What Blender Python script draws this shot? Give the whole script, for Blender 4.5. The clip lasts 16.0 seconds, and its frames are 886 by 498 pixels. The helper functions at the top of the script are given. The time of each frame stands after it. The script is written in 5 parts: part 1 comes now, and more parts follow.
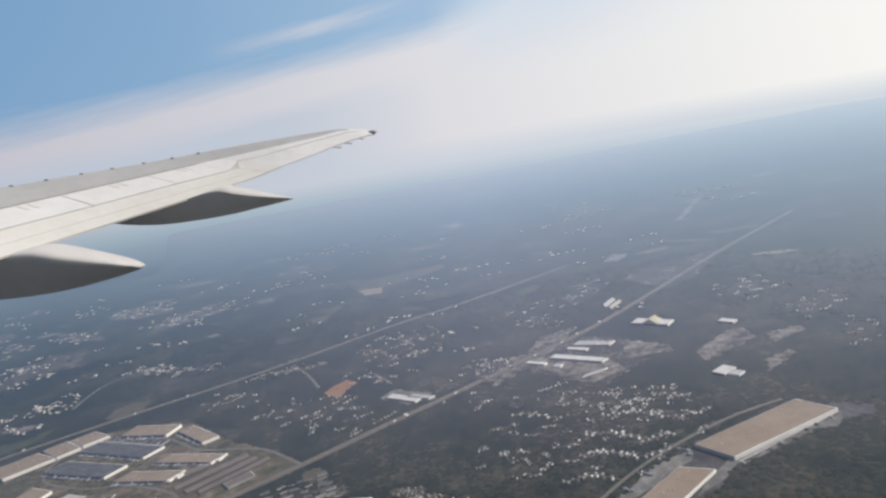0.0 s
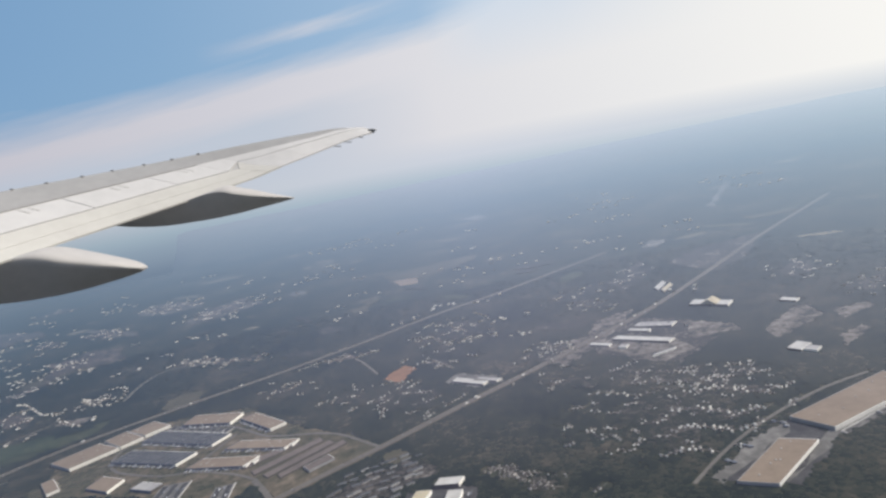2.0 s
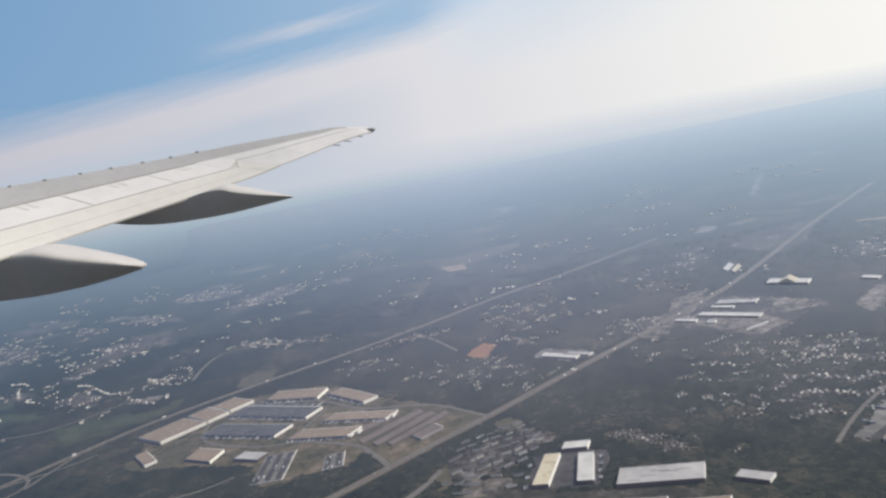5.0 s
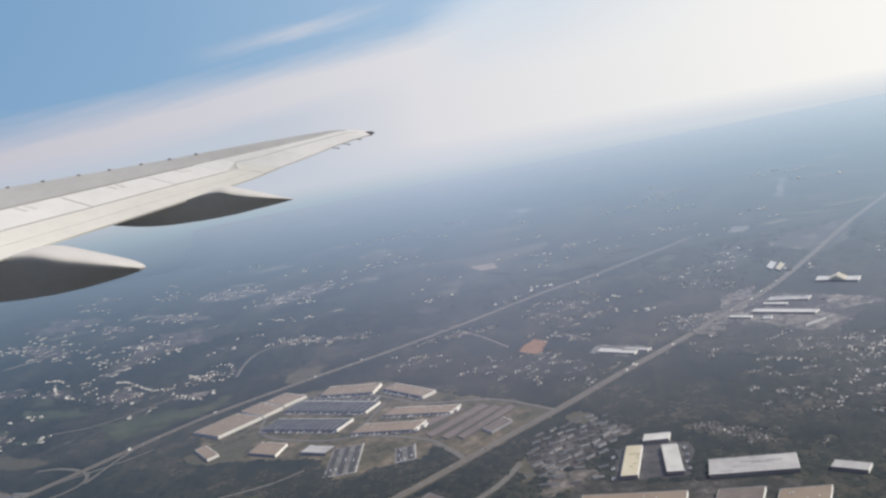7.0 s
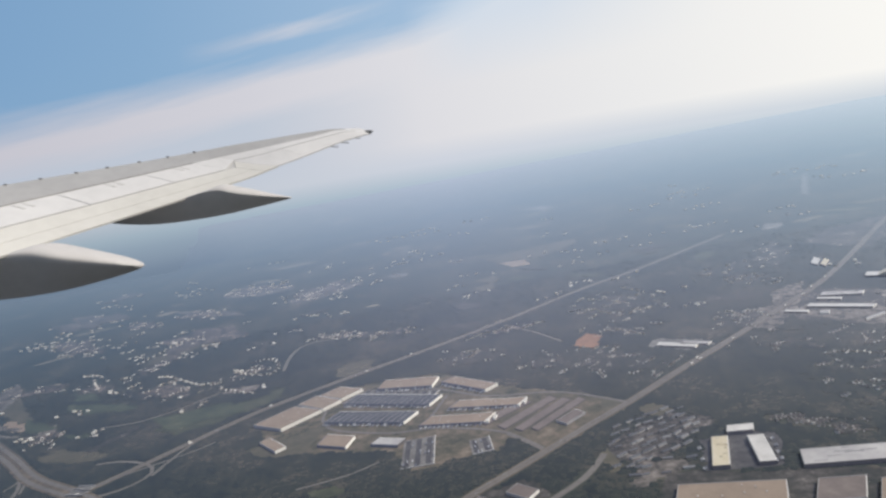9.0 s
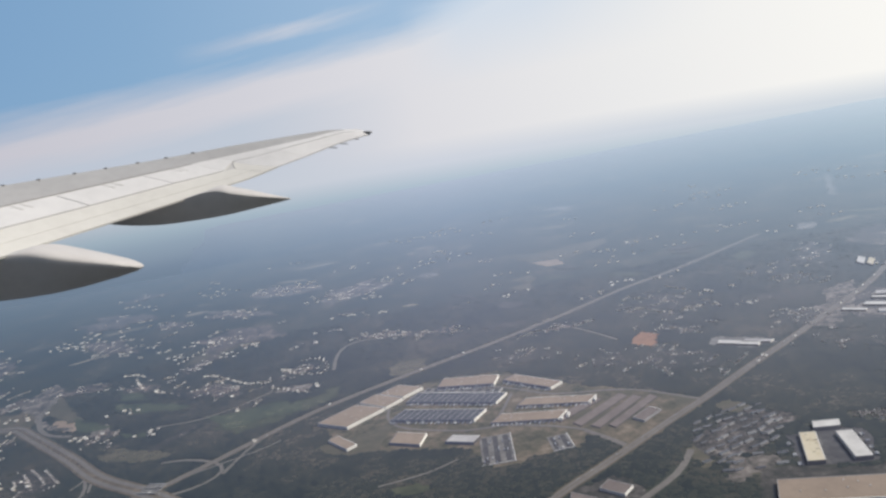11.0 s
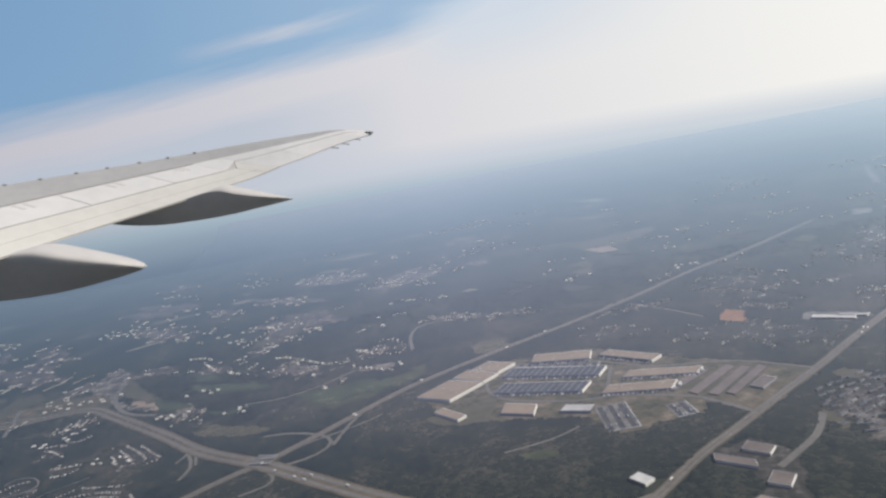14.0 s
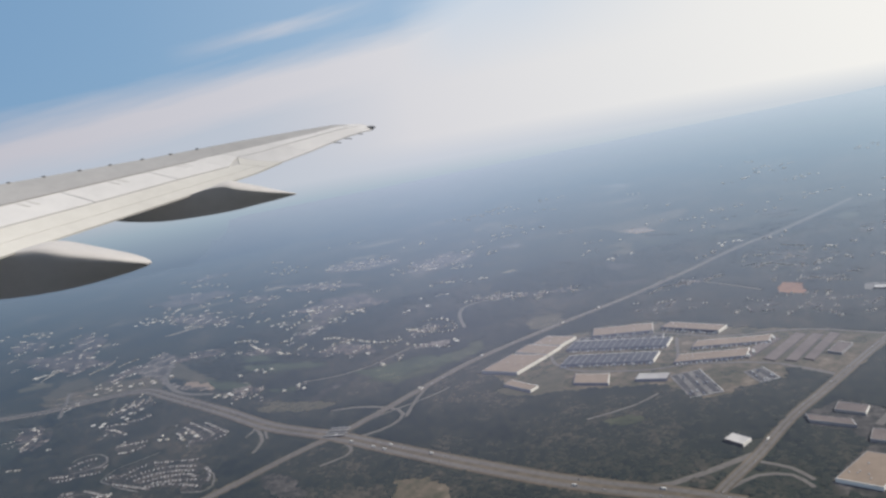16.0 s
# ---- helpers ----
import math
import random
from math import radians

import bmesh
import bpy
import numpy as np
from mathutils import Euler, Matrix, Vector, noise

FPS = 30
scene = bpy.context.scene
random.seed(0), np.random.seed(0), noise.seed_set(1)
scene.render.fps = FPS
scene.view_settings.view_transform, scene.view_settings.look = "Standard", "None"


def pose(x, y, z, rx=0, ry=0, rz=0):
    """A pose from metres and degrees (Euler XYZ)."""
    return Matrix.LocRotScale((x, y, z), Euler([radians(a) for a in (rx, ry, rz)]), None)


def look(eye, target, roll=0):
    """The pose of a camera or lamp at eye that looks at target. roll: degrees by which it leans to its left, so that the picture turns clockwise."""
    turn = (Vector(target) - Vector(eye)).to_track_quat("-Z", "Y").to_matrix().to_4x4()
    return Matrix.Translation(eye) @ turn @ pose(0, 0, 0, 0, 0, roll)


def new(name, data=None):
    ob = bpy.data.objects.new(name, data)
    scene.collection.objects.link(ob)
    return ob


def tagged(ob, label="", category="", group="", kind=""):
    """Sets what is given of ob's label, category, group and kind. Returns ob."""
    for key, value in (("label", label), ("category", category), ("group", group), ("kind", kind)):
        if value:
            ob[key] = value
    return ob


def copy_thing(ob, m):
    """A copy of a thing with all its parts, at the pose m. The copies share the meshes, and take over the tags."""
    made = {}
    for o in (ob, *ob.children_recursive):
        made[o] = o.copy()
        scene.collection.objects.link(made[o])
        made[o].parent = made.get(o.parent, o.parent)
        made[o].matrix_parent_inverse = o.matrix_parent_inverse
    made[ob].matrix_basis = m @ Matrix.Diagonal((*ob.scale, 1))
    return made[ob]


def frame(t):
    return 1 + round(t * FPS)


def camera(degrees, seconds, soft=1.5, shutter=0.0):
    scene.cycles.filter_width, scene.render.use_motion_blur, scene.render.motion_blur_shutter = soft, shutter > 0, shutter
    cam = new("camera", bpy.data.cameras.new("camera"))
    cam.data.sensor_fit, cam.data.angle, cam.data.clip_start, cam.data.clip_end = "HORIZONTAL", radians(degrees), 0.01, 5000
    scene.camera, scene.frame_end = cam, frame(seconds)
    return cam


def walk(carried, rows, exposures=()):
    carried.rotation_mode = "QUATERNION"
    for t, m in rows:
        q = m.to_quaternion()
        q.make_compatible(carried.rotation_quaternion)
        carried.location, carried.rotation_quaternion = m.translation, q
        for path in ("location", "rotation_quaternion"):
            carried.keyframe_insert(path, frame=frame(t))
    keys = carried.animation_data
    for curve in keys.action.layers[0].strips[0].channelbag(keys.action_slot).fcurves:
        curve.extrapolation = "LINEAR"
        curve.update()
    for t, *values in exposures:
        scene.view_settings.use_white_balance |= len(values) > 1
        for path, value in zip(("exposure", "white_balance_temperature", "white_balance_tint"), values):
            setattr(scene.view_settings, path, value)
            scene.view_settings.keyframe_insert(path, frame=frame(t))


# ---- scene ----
cam = camera(66.8, 16.0, soft=2.6)
METRES, EYE, TILT, LEAN, TURN = 160.0, 65.9, -8.04, 11.9, 0.0
PATH = [
    (0, (3.222, 1.529, 73.036), (3.1145, 3.4977, 72.6990), -11.18),
    (0.5, (-1.839, 1.614, 72.824), (-1.9413, 3.5834, 72.4900), -11.46),
    (1, (-6.641, 1.190, 72.401), (-6.7435, 3.1595, 72.0661), -11.60),
    (1.5, (-11.511, 1.331, 72.211), (-11.6143, 3.2993, 71.8717), -11.98),
    (2, (-16.636, 1.045, 72.405), (-16.7373, 3.0131, 72.0614), -12.05),
    (2.5, (-21.354, 0.847, 72.520), (-21.4548, 2.8138, 72.1741), -12.11),
    (3, (-26.424, 0.369, 71.875), (-26.5184, 2.3374, 71.5313), -12.02),
    (3.5, (-31.712, -0.572, 70.643), (-31.8023, 1.3967, 70.3032), -11.91),
    (4, (-36.692, -1.006, 70.085), (-36.7795, 0.9620, 69.7418), -11.84),
    (6.5, (-59.865, -1.619, 71.984), (-59.9320, 0.3508, 71.6421), -11.40),
    (7, (-64.644, -1.897, 71.929), (-64.7063, 0.0740, 71.5930), -11.33),
    (7.5, (-69.690, -2.198, 72.142), (-69.7465, -0.2271, 71.8071), -11.25),
    (8, (-74.327, -2.680, 72.709), (-74.3806, -0.7091, 72.3742), -11.21),
    (8.5, (-78.947, -2.833, 73.399), (-78.9975, -0.8619, 73.0612), -11.17),
    (9, (-84.098, -2.622, 74.075), (-84.1440, -0.6518, 73.7344), -11.07),
    (11.5, (-109.236, -3.394, 78.001), (-109.2640, -1.4228, 77.6623), -11.00),
    (12, (-114.480, -3.462, 78.437), (-114.5061, -1.4906, 78.1026), -10.94),
    (12.5, (-119.810, -3.630, 78.371), (-119.8314, -1.6577, 78.0420), -10.75),
    (13, (-124.887, -4.375, 78.179), (-124.9050, -2.4027, 77.8481), -10.81),
    (13.5, (-130.332, -4.501, 76.950), (-130.3482, -2.5293, 76.6161), -10.67),
    (14, (-135.670, -5.047, 75.413), (-135.6843, -3.0760, 75.0755), -10.95),
    (14.5, (-140.704, -5.405, 73.058), (-140.7223, -3.4342, 72.7197), -11.27),
    (15, (-145.722, -5.660, 72.182), (-145.7423, -3.6905, 71.8332), -11.43),
    (15.5, (-150.813, -5.843, 72.491), (-150.8313, -3.8745, 72.1376), -11.60),
    (16, (-155.573, -5.551, 72.832), (-155.5889, -3.5819, 72.4806), -11.52),
]
walk(cam, [(t, look(eye, target, roll)) for t, eye, target, roll in PATH], [(0, 0.0), (13, 0.0), (14.5, -0.07), (16, -0.08)])

# ---- light and sky ----
SUN_AZ, SUN_EL = 86.0, 42.0          # degrees to the right of straight ahead, above the horizon
sun_data = bpy.data.lights.new("sun", "SUN")
sun_data.energy, sun_data.angle, sun_data.color = 4.0, radians(0.6), (1.0, 0.92, 0.81)
sun = new("sun", sun_data)
sun_dir = Vector((math.sin(radians(SUN_AZ)) * math.cos(radians(SUN_EL)), math.cos(radians(SUN_AZ)) * math.cos(radians(SUN_EL)), math.sin(radians(SUN_EL))))
sun.matrix_world = look(sun_dir * 3000, (0, 0, 0))


class Nodes:
    """Short hand for building node trees."""

    def __init__(self, tree):
        self.tree = tree
        tree.nodes.clear()

    def add(self, kind, **values):
        node = self.tree.nodes.new(kind)
        for key, value in values.items():
            if key in node.inputs:
                self.put(node.inputs[key], value)
        return node

    def put(self, socket, value):
        if isinstance(value, bpy.types.NodeSocket):
            self.tree.links.new(value, socket)
        else:
            socket.default_value = value

    def math(self, op, a, b=0.0, clamp=False):
        node = self.tree.nodes.new("ShaderNodeMath")
        node.operation, node.use_clamp = op, clamp
        self.put(node.inputs[0], a)
        self.put(node.inputs[1], b)
        return node.outputs[0]

    def ramp(self, fac, stops, smooth=False):
        node = self.tree.nodes.new("ShaderNodeValToRGB")
        node.color_ramp.interpolation = "EASE" if smooth else "LINEAR"
        while len(node.color_ramp.elements) < len(stops):
            node.color_ramp.elements.new(0.5)
        for e, (p, c) in zip(node.color_ramp.elements, stops):
            e.position, e.color = p, (*c, 1)
        self.put(node.inputs[0], fac)
        return node.outputs[0]

    def mix(self, fac, a, b):
        node = self.tree.nodes.new("ShaderNodeMix")
        node.data_type = "RGBA"
        self.put(node.inputs[0], fac)
        self.put(node.inputs[6], a)
        self.put(node.inputs[7], b)
        return node.outputs[2]

    def noise(self, vector, scale, detail=4.0, rough=0.55):
        node = self.tree.nodes.new("ShaderNodeTexNoise")
        self.put(node.inputs["Vector"], vector)
        self.put(node.inputs["Scale"], scale)
        self.put(node.inputs["Detail"], detail)
        self.put(node.inputs["Roughness"], rough)
        return node.outputs[0]


world = bpy.data.worlds.new("hazy_sky")
scene.world = world
world.use_nodes = True
n = Nodes(world.node_tree)
way = n.add("ShaderNodeTexCoord").outputs["Generated"]
split = n.add("ShaderNodeSeparateXYZ", Vector=way)
dx, dy, dz = split.outputs
elev = n.math("MULTIPLY", n.math("ARCSINE", dz), 57.2958)
azim = n.math("MULTIPLY", n.math("ARCTAN2", dx, dy), 57.2958)
sky = n.tree.nodes.new("ShaderNodeTexSky")
sky.sky_type, sky.sun_disc = "NISHITA", False
sky.sun_elevation, sky.sun_rotation = radians(SUN_EL), radians(SUN_AZ)
sky.air_density, sky.dust_density, sky.ozone_density = 1.0, 1.5, 1.5
scaled = n.tree.nodes.new("ShaderNodeVectorMath")
scaled.operation = "SCALE"
n.put(scaled.inputs[0], sky.outputs[0])
n.put(scaled.inputs["Scale"], 0.085)
side = n.math("DIVIDE", n.math("ADD", azim, 180.0), 360.0, clamp=True)
clear = n.ramp(side, [(0.40, (0.20, 0.375, 0.615)), (0.44, (0.25, 0.43, 0.66)), (0.495, (0.38, 0.55, 0.76)), (0.56, (0.55, 0.66, 0.80))])
blue = n.mix(0.8, scaled.outputs[0], clear)
# thin cirrus: noise stretched along the horizon
flat = n.add("ShaderNodeCombineXYZ", X=n.math("MULTIPLY", azim, 0.035), Y=n.math("SUBTRACT", n.math("MULTIPLY", elev, 0.30), n.math("MULTIPLY", azim, 0.035)))
soft = n.noise(flat.outputs[0], 1.4, 6.0, 0.55)
fine = n.noise(flat.outputs[0], 6.0, 5.0, 0.6)
height = n.math("SUBTRACT", elev, n.math("ADD", n.math("MULTIPLY", azim, 0.07), n.math("MULTIPLY", n.math("MAXIMUM", azim, 0.0), 0.22)))
height = n.math("ADD", height, n.math("MULTIPLY", n.math("SUBTRACT", soft, 0.5), 2.6))
height = n.math("ADD", height, n.math("MULTIPLY", n.math("SUBTRACT", fine, 0.5), 0.9))
veil = n.math("SUBTRACT", 1.0, n.math("DIVIDE", n.math("SUBTRACT", height, 7.0), 2.4), clamp=True)
# a second sheet of cirrus higher up
high = n.math("MULTIPLY", n.math("DIVIDE", n.math("SUBTRACT", height, 17.6), 1.8, clamp=True), 0.5)
veil = n.math("MAXIMUM", veil, high)
# one loose streak of cloud above the haze bank
streak = n.math("SUBTRACT", elev, n.math("ADD", n.math("MULTIPLY", azim, 0.085), 10.9))
streak = n.math("ADD", streak, n.math("MULTIPLY", n.math("SUBTRACT", fine, 0.5), 1.1))
streak = n.math("SUBTRACT", 1.0, n.math("ABSOLUTE", n.math("DIVIDE", streak, 0.8)), clamp=True)
reach = n.math("SUBTRACT", 1.0, n.math("ABSOLUTE", n.math("DIVIDE", n.math("ADD", azim, 10.0), 9.0)), clamp=True)
veil = n.math("MAXIMUM", veil, n.math("MULTIPLY", n.math("MULTIPLY", streak, reach), 0.62))
white = n.ramp(side, [(0.0, (0.18, 0.19, 0.22)), (0.30, (0.50, 0.52, 0.58)), (0.40, (0.585, 0.565, 0.62)), (0.46, (0.67, 0.655, 0.70)), (0.49, (0.74, 0.725, 0.755)), (0.55, (0.87, 0.86, 0.85)), (0.60, (1.0, 0.98, 0.93)), (0.70, (0.95, 0.93, 0.88)), (0.8, (0.30, 0.31, 0.34)), (1.0, (0.18, 0.19, 0.22))])
bank = n.mix(n.math("MULTIPLY", veil, 0.92), blue, white)
# clearer air between the bank and the haze
gap = n.math("DIVIDE", n.math("SUBTRACT", 5.4, n.math("SUBTRACT", height, n.math("MULTIPLY", azim, -0.03))), 1.6, clamp=True)
gap = n.math("MULTIPLY", gap, n.math("DIVIDE", n.math("SUBTRACT", -1.0, azim), 14.0, clamp=True))
bank = n.mix(n.math("MULTIPLY", gap, 0.6), bank, (0.46, 0.55, 0.66, 1))
# a thinner, bluer sheet under the bank's bright upper fringe
fringe = n.math("ADD", n.math("SUBTRACT", 10.6, elev), n.math("MULTIPLY", n.math("SUBTRACT", fine, 0.5), 1.6))
fringe = n.math("DIVIDE", fringe, 0.8, clamp=True)
fringe = n.math("MULTIPLY", fringe, n.math("DIVIDE", n.math("SUBTRACT", elev, 3.5), 5.0, clamp=True))
fringe = n.math("MULTIPLY", fringe, n.math("DIVIDE", n.math("ADD", azim, 1.0), 5.0, clamp=True))
fringe = n.math("MULTIPLY", fringe, n.math("DIVIDE", n.math("SUBTRACT", 24.0, azim), 14.0, clamp=True))
bank = n.mix(n.math("MULTIPLY", fringe, 0.65), bank, (0.60, 0.70, 0.82, 1))
# unseen sky further up, added to colour the land's imitation haze
dome = n.math("DIVIDE", n.math("SUBTRACT", elev, 20.0), 20.0, clamp=True)
across = n.math("ADD", n.math("MULTIPLY", dx, 0.8), 0.5)
over = n.ramp(across, [(0.05, (0.278, 0.347, 0.44)), (0.26, (0.395, 0.468, 0.585)), (0.5, (0.52, 0.59, 0.73)), (0.95, (0.58, 0.685, 0.785))])
haze_side = n.tree.nodes.new("ShaderNodeVectorMath")
haze_side.operation = "DIVIDE"
n.put(haze_side.inputs[0], over)
n.put(haze_side.inputs[1], (0.53, 0.585, 0.71))
# dimmer to the left overhead, which darkens the imitation haze on that side
away = n.ramp(across, [(0.05, (0.165, 0.22, 0.31)), (0.26, (0.30, 0.365, 0.48)), (0.5, (0.52, 0.59, 0.73)), (0.95, (0.58, 0.685, 0.785))])
over = n.mix(n.math("DIVIDE", n.math("SUBTRACT", 0.08, dy), 0.12, clamp=True), over, away)
# dark behind the viewer, to keep the fairings' near sides dim
behind = n.math("DIVIDE", n.math("SUBTRACT", -0.16, dy), 0.3, clamp=True)
over = n.mix(behind, over, (0.06, 0.10, 0.18, 1))
bank = n.mix(dome, bank, over)
# far haze under the level of the eye
lift = n.math("MULTIPLY", n.math("ADD", n.math("MAXIMUM", n.math("MINIMUM", azim, 40.0), -40.0), 17.0), 0.03)
low = n.math("DIVIDE", n.math("ADD", n.math("ADD", elev, lift), 8.0), 8.0, clamp=True)
under = n.ramp(low, [(0.02, (0.222, 0.286, 0.374)), (0.19, (0.261, 0.325, 0.430)), (0.29, (0.315, 0.384, 0.486)), (0.42, (0.362, 0.442, 0.541)), (0.545, (0.44, 0.53, 0.615)), (0.75, (0.62, 0.65, 0.72))])
fade = n.mix(n.math("ADD", n.math("MULTIPLY", low, 0.6), 0.1, clamp=True), haze_side.outputs[0], (1, 1, 1, 1))
shaded = n.tree.nodes.new("ShaderNodeVectorMath")
shaded.operation = "MULTIPLY"
n.put(shaded.inputs[0], under)
n.put(shaded.inputs[1], fade)
under = shaded.outputs[0]
above = n.math("DIVIDE", n.math("ADD", n.math("ADD", elev, lift), 1.8), 1.8, clamp=True)
total = n.mix(above, under, bank)
back = n.add("ShaderNodeBackground", Color=total, Strength=1.0)
out = n.add("ShaderNodeOutputWorld", Surface=back.outputs[0])

# ---- materials ----


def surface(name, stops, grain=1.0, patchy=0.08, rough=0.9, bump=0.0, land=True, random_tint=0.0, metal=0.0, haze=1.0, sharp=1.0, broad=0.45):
    """A worn surface: colour from noise at two scales; on land a tinted gloss, stronger at low angles of view, stands
    in for haze, and haze scales it.
    """
    mat = bpy.data.materials.new(name)
    mat.use_nodes = True
    n = Nodes(mat.node_tree)
    place = n.add("ShaderNodeTexCoord").outputs["Object"] if not land else n.add("ShaderNodeNewGeometry").outputs["Position"]
    small, large = n.noise(place, grain, 6.0, 0.65), n.noise(place, patchy, 4.0, 0.6)
    both = n.math("ADD", n.math("MULTIPLY", small, 1 - broad), n.math("MULTIPLY", large, broad))
    if random_tint:
        own = n.add("ShaderNodeObjectInfo").outputs["Random"]
        isle = n.add("ShaderNodeNewGeometry").outputs["Random Per Island"]
        pick = n.math("FRACT", n.math("ADD", own, isle))
        both = n.math("ADD", n.math("MULTIPLY", both, 1 - random_tint), n.math("MULTIPLY", pick, random_tint))
    lo, hi = 0.5 - 0.22 * sharp - random_tint * 0.2, 0.5 + 0.22 * sharp + random_tint * 0.2
    steps = [(lo + (hi - lo) * i / (len(stops) - 1), c) for i, c in enumerate(stops)]
    colour = n.ramp(both, steps)
    bsdf = n.add("ShaderNodeBsdfPrincipled", **{"Base Color": colour, "Roughness": rough, "Metallic": metal, "Specular IOR Level": 0.2})
    if bump:
        b = n.add("ShaderNodeBump", Height=small, Strength=bump, Distance=0.5)
        n.put(bsdf.inputs["Normal"], b.outputs[0])
    last = bsdf.outputs[0]
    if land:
        # imitation haze: bluish gloss by view angle, its normal leaning to the upper sky
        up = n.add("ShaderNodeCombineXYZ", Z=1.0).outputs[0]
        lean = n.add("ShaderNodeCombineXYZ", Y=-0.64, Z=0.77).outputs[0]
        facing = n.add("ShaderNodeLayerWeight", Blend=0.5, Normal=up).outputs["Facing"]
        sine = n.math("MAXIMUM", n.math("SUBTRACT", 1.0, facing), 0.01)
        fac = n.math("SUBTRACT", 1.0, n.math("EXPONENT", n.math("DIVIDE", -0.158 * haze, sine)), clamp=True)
        haze_tint = n.ramp(sine, [(0.03, (1.0, 1.0, 1.0)), (0.045, (1.0, 0.99, 0.98)), (0.063, (1.0, 1.0, 1.0)), (0.084, (0.875, 0.92, 0.95)), (0.12, (0.735, 0.82, 0.895)), (0.2, (0.64, 0.68, 0.77)), (0.3, (0.565, 0.545, 0.625)), (0.5, (0.38, 0.335, 0.40))])
        haze_gloss = n.add("ShaderNodeBsdfGlossy", Color=haze_tint, Roughness=0.1, Normal=lean)
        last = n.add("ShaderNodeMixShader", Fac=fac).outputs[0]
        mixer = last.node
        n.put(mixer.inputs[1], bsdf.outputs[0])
        n.put(mixer.inputs[2], haze_gloss.outputs[0])
    n.add("ShaderNodeOutputMaterial", Surface=last)
    return mat


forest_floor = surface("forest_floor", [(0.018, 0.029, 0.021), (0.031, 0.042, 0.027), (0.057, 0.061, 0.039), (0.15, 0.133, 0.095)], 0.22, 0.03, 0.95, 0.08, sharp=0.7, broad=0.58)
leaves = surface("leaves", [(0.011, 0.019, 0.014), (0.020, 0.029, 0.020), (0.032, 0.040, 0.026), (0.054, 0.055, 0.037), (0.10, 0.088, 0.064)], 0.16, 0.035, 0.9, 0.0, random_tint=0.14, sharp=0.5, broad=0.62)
asphalt_pale = surface("asphalt_pale", [(0.12, 0.112, 0.10), (0.185, 0.17, 0.149), (0.25, 0.233, 0.205)], 0.8, 0.05)
verge_dry = surface("verge_dry", [(0.08, 0.067, 0.044), (0.145, 0.117, 0.081), (0.23, 0.186, 0.133)], 0.35, 0.06, sharp=0.8)
verge_tan = surface("verge_tan", [(0.06, 0.07, 0.04), (0.11, 0.10, 0.065), (0.17, 0.15, 0.105)], 0.35, 0.05)
clearing = surface("clearing", [(0.03, 0.042, 0.026), (0.07, 0.08, 0.045), (0.15, 0.135, 0.09), (0.30, 0.26, 0.20)], 0.2, 0.05, random_tint=0.75)
grass = surface("grass", [(0.030, 0.040, 0.024), (0.052, 0.062, 0.033), (0.08, 0.088, 0.048), (0.13, 0.128, 0.085)], 0.3, 0.08, sharp=0.75)
grass_light = surface("grass_light", [(0.026, 0.038, 0.024), (0.05, 0.067, 0.036), (0.085, 0.100, 0.054), (0.135, 0.135, 0.085)], 0.3, 0.09, sharp=0.75, broad=0.5)
dry_soil = surface("dry_soil", [(0.042, 0.05, 0.028), (0.088, 0.084, 0.048), (0.165, 0.135, 0.092), (0.29, 0.235, 0.17)], 0.3, 0.10, sharp=0.7)
soil_orange = surface("soil_orange", [(0.22, 0.12, 0.065), (0.33, 0.18, 0.10), (0.42, 0.25, 0.15)], 0.4, 0.08)
lot_grey = surface("lot_grey", [(0.04, 0.04, 0.041), (0.08, 0.078, 0.076), (0.16, 0.155, 0.147)], 0.45, 0.09, sharp=0.85)
lot_pale = surface("lot_pale", [(0.10, 0.098, 0.09), (0.18, 0.172, 0.157), (0.35, 0.335, 0.31)], 0.4, 0.1)
roof_tan = surface("roof_tan", [(0.26, 0.20, 0.148), (0.32, 0.25, 0.188), (0.38, 0.30, 0.23)], 0.5, 0.1)
roof_brown = surface("roof_brown", [(0.14, 0.115, 0.10), (0.205, 0.17, 0.15), (0.28, 0.235, 0.205)], 0.5, 0.1)
# brown of low storage rows; also shade painted on front walls under pale roofs
wall_brown_and_shade = surface("wall_brown_and_shade", [(0.10, 0.09, 0.082), (0.16, 0.145, 0.13)], 0.5, 0.1)
roof_slate = surface("roof_slate", [(0.05, 0.055, 0.066), (0.08, 0.086, 0.10), (0.14, 0.148, 0.16)], 0.9, 0.15)
roof_pale = surface("roof_pale", [(0.36, 0.35, 0.35), (0.50, 0.48, 0.47), (0.62, 0.6, 0.58)], 0.4, 0.12)
roof_white = surface("roof_white", [(0.50, 0.48, 0.455), (0.66, 0.64, 0.61), (0.78, 0.765, 0.735)], 0.4, 0.1)
# far roofs: paler and less hazed, sunlit brightness put into the colour
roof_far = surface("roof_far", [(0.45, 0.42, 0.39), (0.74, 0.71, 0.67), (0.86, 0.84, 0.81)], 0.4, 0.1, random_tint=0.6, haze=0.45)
roof_cream = surface("roof_cream", [(0.40, 0.33, 0.22), (0.66, 0.58, 0.42), (0.74, 0.68, 0.54)], 0.6, 0.2)
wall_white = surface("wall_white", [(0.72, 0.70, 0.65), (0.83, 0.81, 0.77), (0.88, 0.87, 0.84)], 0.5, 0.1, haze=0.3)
wall_grey = surface("wall_grey", [(0.3, 0.3, 0.3), (0.4, 0.39, 0.38), (0.5, 0.49, 0.47)], 0.5, 0.1)
